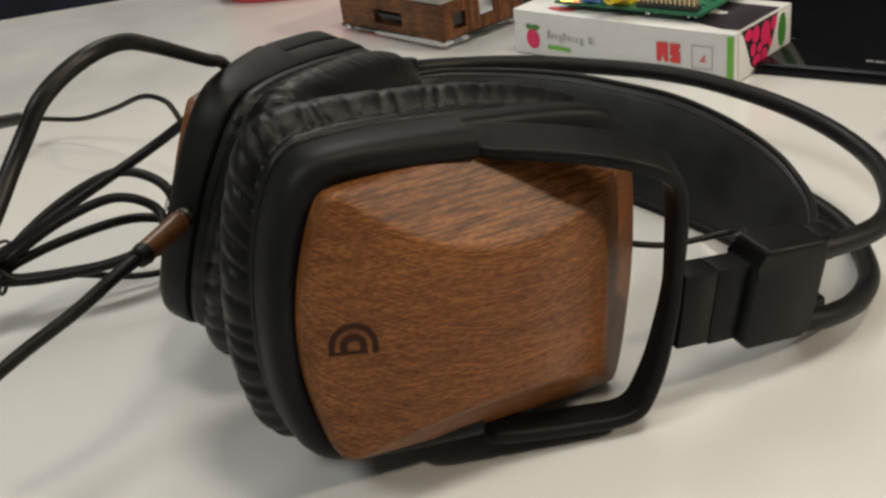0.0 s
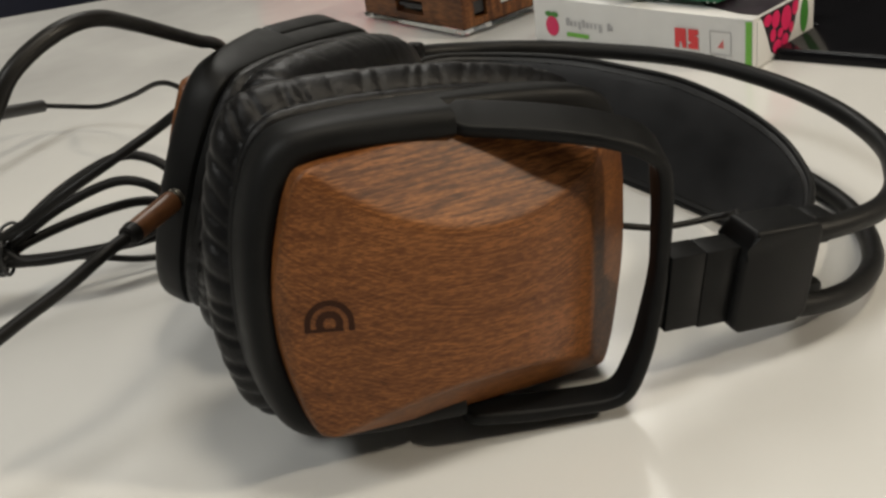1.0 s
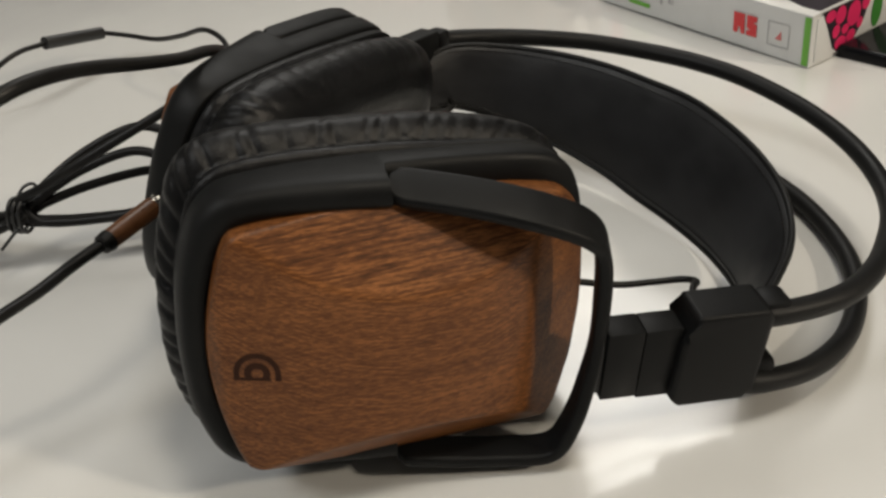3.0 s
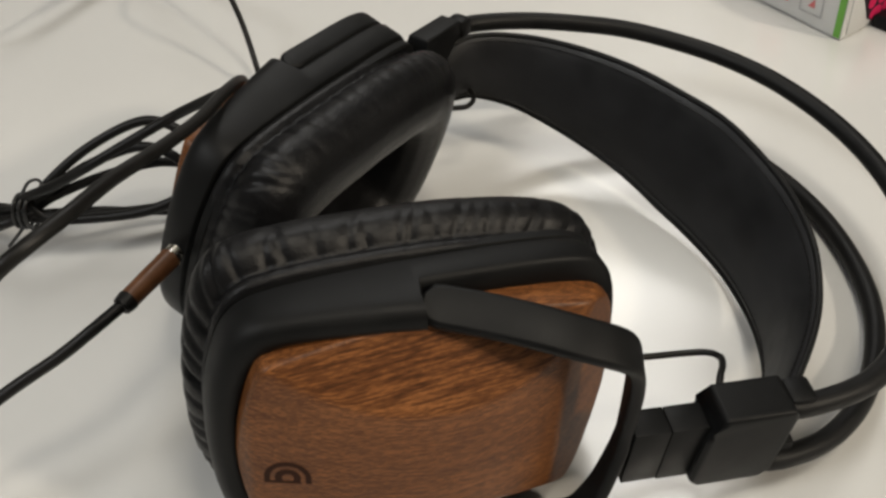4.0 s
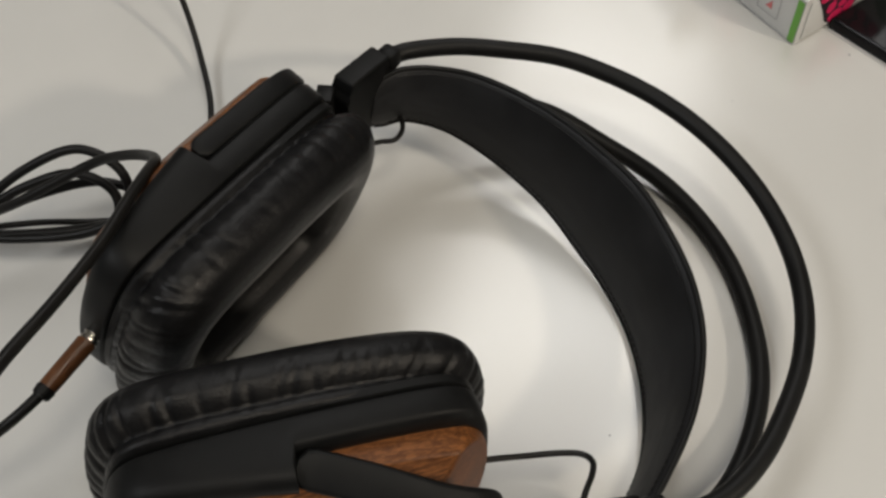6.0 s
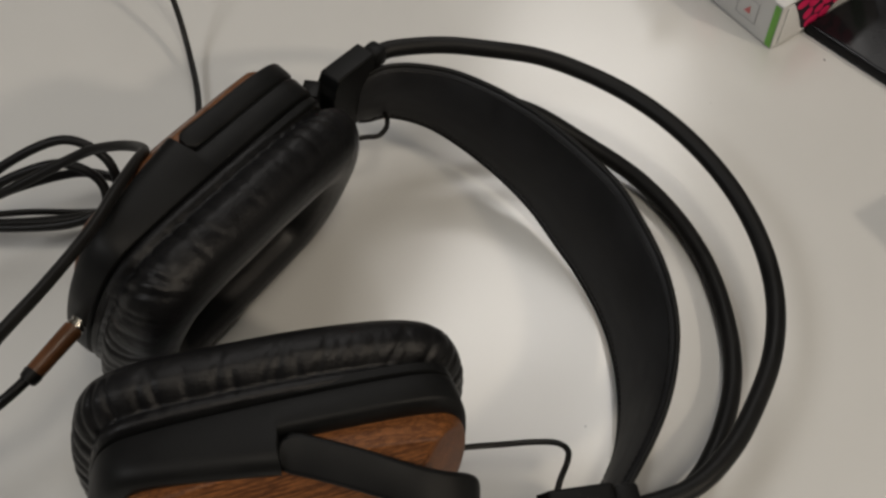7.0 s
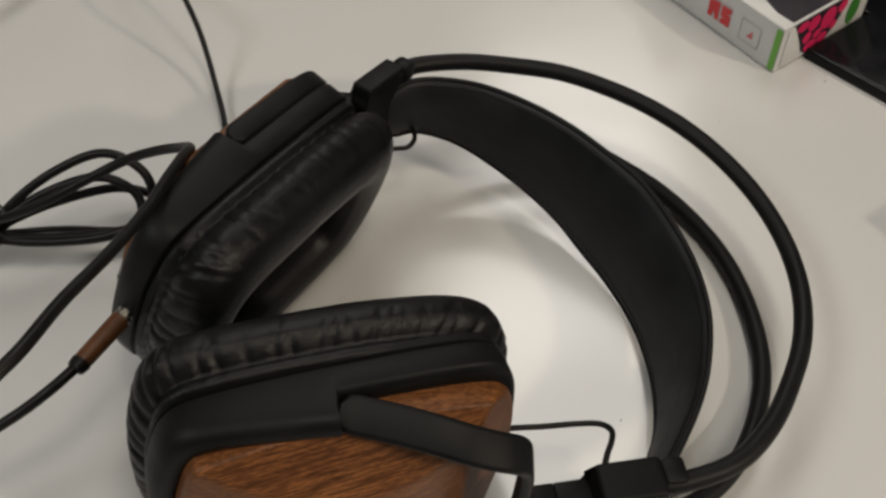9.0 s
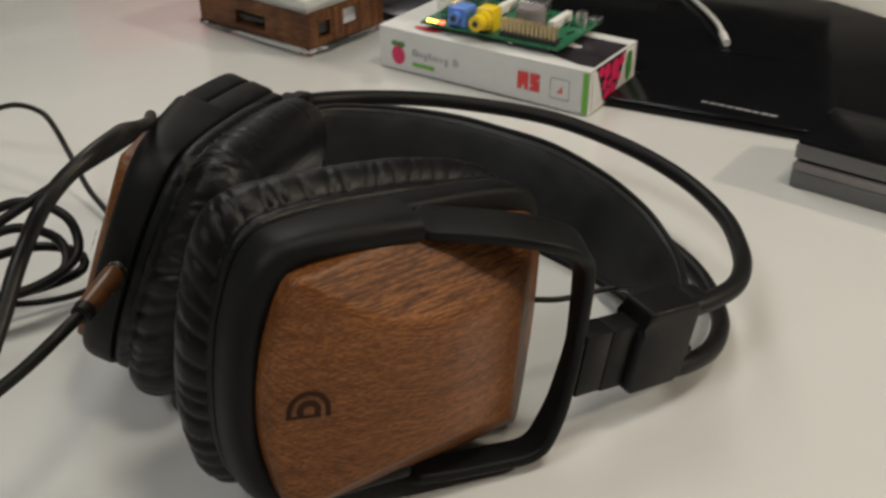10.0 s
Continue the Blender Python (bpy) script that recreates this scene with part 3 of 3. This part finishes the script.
# ---- the detachable cable: plug, arch over the cup, tied coil, in-line remote ----
cord = thing("audio_cable", (-130, 315, 0), "black headphone cable, partly coiled and tied, with a wooden jack plug", "cable")
TIP, TAIL = Vector((-54.0, 269.8, 56.8)), Vector((-61.2, 250.4, 56.4))
way = (TAIL - TIP).normalized()
bm = bmesh.new()
rod(bm, TIP + way * 3.0, TAIL, 3.1, 24, 2.9, 0.5)
part("plug_sleeve", bm, PLUGWOOD, cord, "polished wooden plug sleeve")
bm = bmesh.new()
rod(bm, TIP - way * 4.0, TIP + way * 3.0, 2.2, 20)
rod(bm, TIP + way * 0.2, TIP + way * 1.3, 2.9, 20, None, 0.3)
rod(bm, TIP + way * 1.9, TIP + way * 3.2, 2.9, 20, None, 0.3)
part("plug_tip", bm, CHROME, cord, "chrome jack collar")
bm = bmesh.new()
rod(bm, TAIL - way * 0.5, TAIL + way * 3.0, 3.2, 20, 2.7, 0.4)
part("strain_relief", bm, CABLE, cord, "black strain relief")

ARCH = [TAIL, (-67, 241, 55.2), (-75.5, 233.6, 51), (-88, 224, 46), (-106, 208, 38), (-128, 184, 30), (-142, 155, 30), (-132, 128, 42), (-104, 128, 60), (-81, 146, 76), (-68.3, 164, 88), (-62.2, 181, 98), (-58.8, 191, 105.6), (-56, 195.5, 110.6), (-52.8, 198, 115.4), (-48.6, 202.8, 118.8), (-44, 209, 120.6), (-41.2, 219, 119.2), (-41.2, 236, 113.4), (-40.4, 257, 105), (-40.6, 279, 96.6), (-42, 297, 90.8), (-43.6, 311, 84.8), (-46, 319, 79), (-54, 325.5, 71), (-66, 330, 62.6), (-79, 331, 55), (-93.5, 325, 48.6), (-108, 318, 42.4), (-122, 315.5, 35), (-135, 314.6, 29)]
TIE = Vector((-136, 314, 22))


def lobe(tip, spread, rise, steps=9):
    """One turn of the tied bundle: out to the tip over the higher strand and back by the lower one."""
    way_out = Vector(tip) - TIE
    side = Vector((-way_out.y, way_out.x, 0)).normalized() * (1 if way_out.x > 0 else -1)
    out = []
    for k in range(1, steps):
        g = 2 * math.pi * k / steps
        wide = math.sin(g) * (0.48 + 0.45 * (1 - math.cos(g)))
        wide *= 1.0 if wide > 0 else 0.5
        p = TIE + way_out * (1 - math.cos(g)) / 2 + side * spread * wide
        out.append(Vector((p.x, p.y, max(2.0, p.z + rise * wide))))
    out.append(TIE + Vector((random.uniform(-1.5, 1.5), random.uniform(-3, 3), random.uniform(-4, 4))))
    return out


COIL = []
for tip, spread, rise in (((-203, 303, 8), 9, 3), ((-77, 335, 31), 13, 15), ((-207, 309, 4), 11, 2), ((-77, 338, 20), 9, 6), ((-196, 317, 3), 8, 1), ((-81, 331, 27), 10, 11), ((-190, 308, 3), 6, 1)):
    COIL += lobe(tip, spread, rise)
TAILEND = [COIL[-1], (-116, 327, 14), (-98, 336, 6), (-82, 343, 4), (-74, 354, 3.5), (-70, 372, 3.5), (-75.5, 397, 4), (-87, 420, 8), (-95, 434, 20), (-100.5, 440.5, 30.5), (-106, 446, 34.5), (-118, 456, 34), (-138, 473, 24.5), (-162, 493, 15), (-182, 501, 14.4), (-197, 498, 18)]
bm = bmesh.new()
tube(bm, ARCH + COIL, 1.75, 2.0, 12)
part("cable", bm, CABLE, cord, "black round cable")
bm = bmesh.new()
tube(bm, TAILEND, 1.25, 2.0, 10)
part("thin_cable", bm, CABLE, cord, "thinner black cable end")
bm = bmesh.new()
R1, R2 = Vector((-195, 499, 17)), Vector((-208, 468, 25))
tube(bm, [R1, R1.lerp(R2, 0.04), R1.lerp(R2, 0.5), R1.lerp(R2, 0.96), R2], 3.2, 1.5, 16)
part("inline_remote", bm, MATTBLACK, cord, "black in-line remote barrel")
bm = bmesh.new()
tube(bm, [R2, (-216, 450, 26), (-236, 430, 14), (-262, 420, 4), (-300, 416, 2), (-360, 420, 2)], 1.25, 2.0, 10)
part("thin_cable", bm, CABLE, cord, "thinner black cable end")
bm = bmesh.new()
for k in range(3):
    ring = []
    for i in range(19):
        g = 2 * math.pi * i / 18
        ring.append(Vector((-134 - 2.2 * k + 0.8 * math.sin(g), 314.5 + 5.0 * math.cos(g), 23 + 6.5 * math.sin(g))))
    tube(bm, ring, 0.7, 1.5, 8)
tube(bm, [(-137, 316, 28.5), (-135, 320, 31.5), (-131, 320.5, 32.5), (-128.5, 317.5, 31), (-131, 314, 29)], 0.6, 1.2, 8)
tube(bm, [(-136, 310, 20), (-139, 307, 17), (-142, 305.5, 14)], 0.6, 1.2, 8)
part("twist_tie", bm, MATTBLACK, cord, "black wire twist tie")

# ---- the carton and the circuit board on it ----
CARTON = axes((0.715, -0.698, 0), (0, 0, 1), (153.2, 471.4, 0))
carton = thing("carton", (120, 510, 0), "white printed card box with red, green and grey print, slightly bulging", "box")
W, D, H = 132.0, 56.0, 24.6


def printed(pts, z_of, parent, mat, label, m):
    bm = bmesh.new()
    bm.faces.new([bm.verts.new(Vector(z_of(*p)) * MM) for p in pts])
    return part("print", bm, mat, parent, label, m)


bm = bmesh.new()
rings = []
for f in [k / 12 for k in range(13)]:
    x = -W * (1 - f)
    bow = math.sin(math.pi * f)
    rings.append([Vector((x, -0.9 * bow, 0.6 + 0.8 * bow)), Vector((x, -1.6 * bow, H * 0.5)), Vector((x, -0.4 * bow, H - 0.4)), Vector((x, 0.5, H)),
                  Vector((x, D * 0.5, H + 1.2 * bow)), Vector((x, D - 0.5, H)), Vector((x, D, H - 0.4)), Vector((x, D, 0.6)), Vector((x, D * 0.5, 0.0))])
skin(bm, rings)
body = part("carton_body", bm, CARD, carton, "white card body", CARTON, 30)
bm = bmesh.new()
box(bm, (0.6, D - 6, H - 4), (0.3, D / 2, H / 2), 0.2)
part("end_flap", bm, CARD, carton, "tucked end flap", CARTON)


def front(x, z):
    bow = math.sin(math.pi * (1 + x / W)) if -W < x < 0 else 0.0
    return (x, -1.6 * bow - 0.35, z)


def end(y, z):
    return (0.85, y, z)


def top(x, y):
    bow = math.sin(math.pi * (1 + x / W))
    return (x, y, H + 1.2 * bow * math.sin(math.pi * y / D) + 0.3)


def disc(cx, cz, rx, rz, count=16, turn=0.0):
    return [(cx + rx * math.cos(2 * math.pi * k / count + turn), cz + rz * math.sin(2 * math.pi * k / count + turn)) for k in range(count)]


def rect(x0, z0, x1, z1):
    return [(x0, z0), (x1, z0), (x1, z1), (x0, z1)]


printed(rect(-3.6, 1.2, -0.4, H - 1.2), front, carton, GREEN, "green edge stripe", CARTON)
printed(disc(-119, 9.5, 4.6, 5.4), front, carton, PINK, "crimson berry emblem", CARTON)
for dx, tilt in ((-2.2, 0.5), (2.2, -0.5)):
    printed(disc(-119 + dx, 16.0, 2.6, 1.5, 12, tilt), front, carton, LEAFGREEN, "green leaves", CARTON)
for k, (wide, tall, deep) in enumerate(((2.2, 4.0, 0), (1.8, 2.6, 0), (1.6, 2.6, 0), (1.8, 2.6, 1.3), (1.8, 4.0, 0), (1.8, 2.6, 0), (1.2, 2.6, 0), (1.2, 2.6, 0), (1.8, 2.6, 1.5), (0, 0, 0), (2.0, 4.0, 0), (0.7, 2.6, 0))):
    if wide:
        printed(rect(-109 + 2.75 * k, 11 - deep, -109 + 2.75 * k + wide, 11 + tall), front, carton, PALEINK, "grey printed bar", CARTON)
printed(rect(-109, 5.2, -94, 7.4), front, carton, GREEN, "green printed bar", CARTON)
for shape in ([(-41, 7.6), (-38.6, 7.6), (-38.2, 10.6), (-37.4, 10.6), (-36.6, 7.6), (-34.6, 7.6), (-34.8, 17.2), (-41, 17.2)], [(-33.6, 7.6), (-28, 7.6), (-28, 13.4), (-30, 14.2), (-28, 14.8), (-28, 17.2), (-33.6, 17.2), (-33.6, 11.2), (-31.6, 10.4), (-33.6, 9.8)]):
    printed(shape, front, carton, REDINK, "red printed block", CARTON)
for shape in (rect(-22.0, 6.2, -21.6, 17.6), rect(-11.2, 6.2, -10.8, 17.6), rect(-21.6, 6.2, -11.2, 6.6), rect(-21.6, 17.2, -11.2, 17.6)):
    printed(shape, front, carton, PALEINK, "thin grey square", CARTON)
printed([(-18.0, 9.6), (-14.6, 9.6), (-15.0, 13.8)], front, carton, PALERED, "small red sign", CARTON)
printed([(5.5, H - 0.2), (11, 14), (15, 5), (19, 2.4), (25, 2.2), (30, 4.4), (36, 12), (40.4, H - 0.2)], lambda y, z: (0.75, y, z), carton, BLACKINK, "dark emblem outline", CARTON)
for cy, cz, ry, rz in ((11.4, 21.0, 3.6, 2.8), (18.6, 19.6, 3.7, 4.2), (28.2, 17.6, 4.8, 6.0), (36.4, 20.4, 3.0, 3.6), (16.4, 12.6, 2.6, 3.2), (23.0, 11.8, 2.6, 2.4), (20.4, 6.2, 4.0, 3.2), (27.6, 7.4, 3.2, 3.0), (33.2, 11.8, 2.2, 2.6)):
    printed(disc(cy, cz, ry, rz, 14), end, carton, PINK, "crimson berry segment", CARTON)
printed(disc(45.4, 14.4, 3.8, 8.6, 16), end, carton, LEAFGREEN, "green leaf", CARTON)
printed(disc(-104, 7, 9, 3.2, 16), top, carton, REDINK, "red printed mark", CARTON)
printed([(-46, 22), (-32, 11), (-10, 5.5), (-1, 6), (-1, 46), (-52, 46)], top, carton, BLACKINK, "dark emblem outline", CARTON)

BOARD = axes((0.735, -0.678, 0), (0, 0, 1), (142.2, 492.6, 29.0))
board = thing("circuit_board", (120, 520, 26), "bare green single-board computer with lit lamps, lying on the card box", "circuit board")
bm = bmesh.new()
box(bm, (85, 56, 1.6), (-42.5, 28, 0), 0.3)
part("board", bm, PCB, board, "green printed circuit board", BOARD)
bm = bmesh.new()
for k in range(90):
    x, y = random.uniform(-82, -3), random.uniform(3, 53)
    box(bm, (0.9, 0.9, 2.0), (x, y, -1.7))
tagged(part("solder_joints", bm, STEEL, board, "solder joints under the board", BOARD), kind="stuff")
bm = bmesh.new()
box(bm, (33.6, 5.2, 2.6), (-19.5, 4.4, 2.1), 0.3)
header = part("pin_header", bm, CHIP, board, "black pin header", BOARD)
for i in range(13):
    for j in range(2):
        bm = bmesh.new()
        box(bm, (1.1, 1.1, 8.6), (-34.8 + 2.54 * i, 3.1 + 2.54 * j, 6.2), 0.15)
        part("pin", bm, GOLD, header, "", BOARD)
bm = bmesh.new()
box(bm, (10, 10, 12.4), (-46, 8, 7.0), 0.6)
rod(bm, (-46, 3, 7.6), (-46, -7, 7.6), 4.2, 24, None, 0.4)
rod(bm, (-46, 3, 7.6), (-46, -1, 7.6), 5.0, 24, None, 0.4)
jack = part("video_socket", bm, YELLOW, board, "yellow round video socket", BOARD)
bm = bmesh.new()
rod(bm, (-46, -6.9, 7.6), (-46, -7.3, 7.6), 1.8, 16)
part("socket_hole", bm, CHIP, jack, "", BOARD)
bm = bmesh.new()
box(bm, (11.4, 12, 10.6), (-62.5, 7.5, 6.1), 0.6)
rod(bm, (-62.5, 2, 6.4), (-62.5, -2.0, 6.4), 3.4, 20, None, 0.4)
jack = part("audio_socket", bm, BLUE, board, "blue audio socket", BOARD)
bm = bmesh.new()
rod(bm, (-62.5, -1.9, 6.4), (-62.5, -2.3, 6.4), 1.8, 16)
part("socket_hole", bm, CHIP, jack, "", BOARD)
for i, mat in enumerate((LEDRED, LEDRED, LEDYELLOW, LEDYELLOW, LEDYELLOW)):
    bm = bmesh.new()
    box(bm, (1.5, 1.3, 1.1), (-72.0 - 2.3 * i, 2.6, 1.3), 0.2)
    part("indicator_lamp", bm, mat, board, "glowing red lamp" if mat is LEDRED else "glowing yellow lamp", BOARD)
for size, at, mat, name, label in (((12, 12, 1.6), (-30, 26, 1.6), CHIP, "processor", "black processor chip"), ((8, 8, 1.2), (-60, 32, 1.4), CHIP, "chip", "black chip"),
                                   ((15, 12, 6.4), (-40, 50, 4.0), STEEL, "display_socket", "silver display socket"), ((17.2, 13.2, 15.4), (-78, 26, 8.5), STEEL, "twin_usb_socket", "silver twin socket"),
                                   ((21, 16, 13.4), (-76, 45, 7.5), STEEL, "network_socket", "silver network socket"), ((6, 8, 2.8), (-2.2, 50, 2.2), STEEL, "power_socket", "small silver power socket"),
                                   ((4, 22, 5.4), (-16, 34, 3.5), WHITECORD, "ribbon_socket", "white ribbon socket"), ((3.6, 22, 5.4), (-53, 40, 3.5), WHITECORD, "ribbon_socket", "white ribbon socket")):
    bm = bmesh.new()
    box(bm, size, at, 0.4)
    part(name, bm, mat, board, label, BOARD)
bm = bmesh.new()
rod(bm, (-6, 40, 0.8), (-6, 40, 8.6), 3.3, 20, None, 0.5)
part("capacitor", bm, STEEL, board, "silver can capacitor", BOARD)
bm = bmesh.new()
rod(bm, (-30, 26, 2.2), (-30, 26, 11.0), 8.5, 28, 8.0, 1.0)
part("heat_sink", bm, MAUVE, board, "round grey heat sink", BOARD)
bm = bmesh.new()
for k in range(70):
    x, y = random.uniform(-80, -4), random.uniform(10, 52)
    box(bm, (random.uniform(0.8, 1.8), random.uniform(0.6, 1.2), 0.8), (x, y, 1.2))
tagged(part("small_components", bm, CHIP, board, "tiny soldered components", BOARD), kind="stuff")

# ---- the wooden computer case on a clear base ----
CASE = axes((0.66, -0.75, 0), (0, 0, 1), (19, 583, 0))
case = thing("wooden_case", (10, 630, 0), "dark reddish wooden computer case between clear acrylic plates", "case")
CW, CD = 95.0, 66.0
bm = bmesh.new()
box(bm, (CW + 2, CD + 2, 3.0), (-CW / 2, CD / 2, 3.4), 0.5)
part("base_plate", bm, ACRYLIC, case, "clear acrylic base plate", CASE)
for fx, fy in ((-6, 6), (-CW + 6, 6), (-6, CD - 6), (-CW + 6, CD - 6)):
    bm = bmesh.new()
    rod(bm, (fx, fy, 0), (fx, fy, 2.2), 4, 16)
    part("foot", bm, ACRYLIC, case, "clear foot", CASE)


def wall_with_hole(name, x0, x1, y0, y1, z0, z1, holes, along_x):
    """A wooden side with real openings, built of pieces round them."""
    bm = bmesh.new()
    cuts = sorted(holes)
    lo = x0 if along_x else y0
    hi = x1 if along_x else y1
    at = lo
    for a, b, c, d in cuts + [(hi, hi, z0, z1)]:
        spans = [(at, a, z0, z1), (a, b, z0, c), (a, b, d, z1)]
        for p, q, r, t in spans:
            if q - p > 0.2 and t - r > 0.2:
                size, mid = (q - p, y1 - y0, t - r), ((p + q) / 2, (y0 + y1) / 2, (r + t) / 2)
                if not along_x:
                    size, mid = (x1 - x0, q - p, t - r), ((x0 + x1) / 2, (p + q) / 2, (r + t) / 2)
                box(bm, size, mid)
        at = b
    bmesh.ops.remove_doubles(bm, verts=bm.verts, dist=1e-6)
    return part(name, bm, CASEWOOD, case, "dark reddish wooden side", CASE)


wall_with_hole("case_side", -CW, 0, 0, 6, 5, 25.5, [(-62, -36, 9, 17.5)], True)
wall_with_hole("case_side", -6, 0, 6, CD - 6, 5, 25.5, [(9, 19, 9, 19), (30, 42, 12, 22.5)], False)
wall_with_hole("case_side", -CW, 0, CD - 6, CD, 5, 25.5, [], True)
wall_with_hole("case_side", -CW, -CW + 6, 6, CD - 6, 5, 25.5, [], False)
bm = bmesh.new()
box(bm, (CW - 14, CD - 14, 1.6), (-CW / 2, CD / 2, 12), 0.2)
part("inner_board", bm, PCB, case, "green circuit board inside", CASE)
bm = bmesh.new()
box(bm, (14, 11, 9), (-7.2, 36, 17.2), 0.5)
part("metal_socket", bm, STEEL, case, "bright metal socket", CASE)
bm = bmesh.new()
box(bm, (12, 9, 9), (-8.2, 14, 15.5), 0.5)
part("dark_socket", bm, CHIP, case, "black socket", CASE)
bm = bmesh.new()
box(bm, (22, 8, 2.4), (-50, 6, 13.6), 0.3)
part("memory_card", bm, CHIP, case, "black memory card in its slot", CASE)
bm = bmesh.new()
box(bm, (CW - 3, CD - 3, 3.2), (-CW / 2, CD / 2, 27.2), 0.5)
part("lower_top_plate", bm, FROSTED, case, "clear acrylic plate", CASE)
bm = bmesh.new()
box(bm, (CW + 1, CD + 1, 5.4), (-CW / 2, CD / 2, 31.6), 0.8)
part("top_plate", bm, FROSTED, case, "clear acrylic top plate", CASE)

# ---- monitor with its wide flat stand ----
STAND = axes((0.81, -0.586, 0), (0, 0, 1), (163, 483, 0))
monitor = thing("monitor", (230, 520, 0), "black monitor behind its wide flat glossy black stand", "monitor")
bm = bmesh.new()
pts = [(2.9, 3), (176, 3), (180, 8), (184, 168), (92, 226), (-190, 226), (-190, 82), (-118, 62), (8.4, 42.5)]
lowr = [Vector((x, y, 0)) for x, y in pts]
skin(bm, [lowr, [Vector((p.x, p.y, 4.6)) for p in lowr], [Vector((p.x * 0.995 + 0.3, 0.6 + p.y * 0.993, 5.4)) for p in lowr], [Vector((p.x * 0.98 + 1.0, 1.6 + p.y * 0.98, 5.8)) for p in lowr]])
stand = part("stand", bm, GLOSS, monitor, "glossy black flat stand", STAND)
for k in range(9):
    bm = bmesh.new()
    box(bm, (3.9 if k % 3 else 3.2, 1.7, 0.3), (51.5 + 4.4 * k, 16.0 - 0.4 * k, 6.2))
    part("print", bm, LOGOINK, stand, "small silver printed bar", STAND)
bm = bmesh.new()
tube(bm, [(-80, 62, 5.9), (-30, 80, 5.9), (10, 90, 5.9), (56, 96, 5.9), (90, 96, 5.9)], 0.7, 4.0, 8)
part("ridge", bm, GLOSS, stand, "fine curved ridge across the stand", STAND)
bm = bmesh.new()
box(bm, (300, 24, 290), (-58, 244, 161), 4, 3)
housing = part("screen_housing", bm, MATTBLACK, monitor, "black screen housing", STAND)
bm = bmesh.new()
box(bm, (280, 1.5, 258), (-58, 231.4, 168), 0.4)
part("screen", bm, STANDBLACK, housing, "dark switched-off screen", STAND)
bm = bmesh.new()
box(bm, (70, 20, 16), (-58, 214, 12), 2)
part("neck", bm, MATTBLACK, monitor, "black neck", STAND)

lead = thing("white_lead", (259, 540, 6), "white cord with a small white connector on the monitor stand", "cable")
bm = bmesh.new()
tube(bm, [(263.5, 556, 9.4), (266.5, 568, 10), (270, 588, 9.5), (273.5, 612, 8.2), (276, 640, 8.0), (280, 662, 8.0)], 1.4, 1.5, 10)
part("cord", bm, WHITECORD, lead)
bm = bmesh.new()
tube(bm, [(263.2, 555, 9.3), (261.8, 549, 9.0), (259.6, 541, 8.6)], 2.3, 1.0, 12)
part("connector", bm, WHITECORD, lead, "white connector")

# ---- flat drive beside the stand ----
PLAYER = axes((0.665, -0.747, 0), (0, 0, 1), (218.2, 381.2, 0))
player = thing("portable_drive", (250, 390, 0), "flat dark grey portable drive with a glossy black lid", "drive")
bm = bmesh.new()
box(bm, (150, 46, 8.0), (75, 24, 4.0), 0.8)
part("lower_case", bm, SILVERPAINT, player, "grey lower case", PLAYER)
bm = bmesh.new()
box(bm, (149, 45, 4.2), (75, 24, 10.1), 0.6)
part("middle_case", bm, MAUVE, player, "worn grey middle band", PLAYER)
bm = bmesh.new()
box(bm, (147, 43, 2.0), (75, 24.9, 13.1), 0.2)
part("seam", bm, STANDBLACK, player, "dark seam", PLAYER)
bm = bmesh.new()
box(bm, (150, 46, 6.8), (75, 24, 17.4), 0.7)
part("upper_case", bm, SILVERPAINT, player, "grey upper case", PLAYER)
bm = bmesh.new()
box(bm, (149.4, 45.4, 2.4), (75, 24.2, 21.9), 0.9)
part("lid", bm, GLOSS, player, "glossy black lid", PLAYER)
bm = bmesh.new()
box(bm, (4, 16, 10.4), (1.6, 10, 6.0), 0.8)
part("end_cap", bm, MAUVE, player, "worn grey end cap", PLAYER)

tray = thing("red_tray", (-90, 790, 0), "low red plastic tray standing far back on the desk", "tray")
bm = bmesh.new()
ringo = rounded([(-60, -40), (60, -40), (60, 40), (-60, 40)], 3, 60)
skin(bm, [[Vector((p.x * f - 85, p.y * f + 792, z)) for p in ringo] for f, z in ((0.92, 0), (1.0, 5), (1.02, 13), (0.96, 13), (0.9, 3))])
part("tray_body", bm, REDPLASTIC, tray)
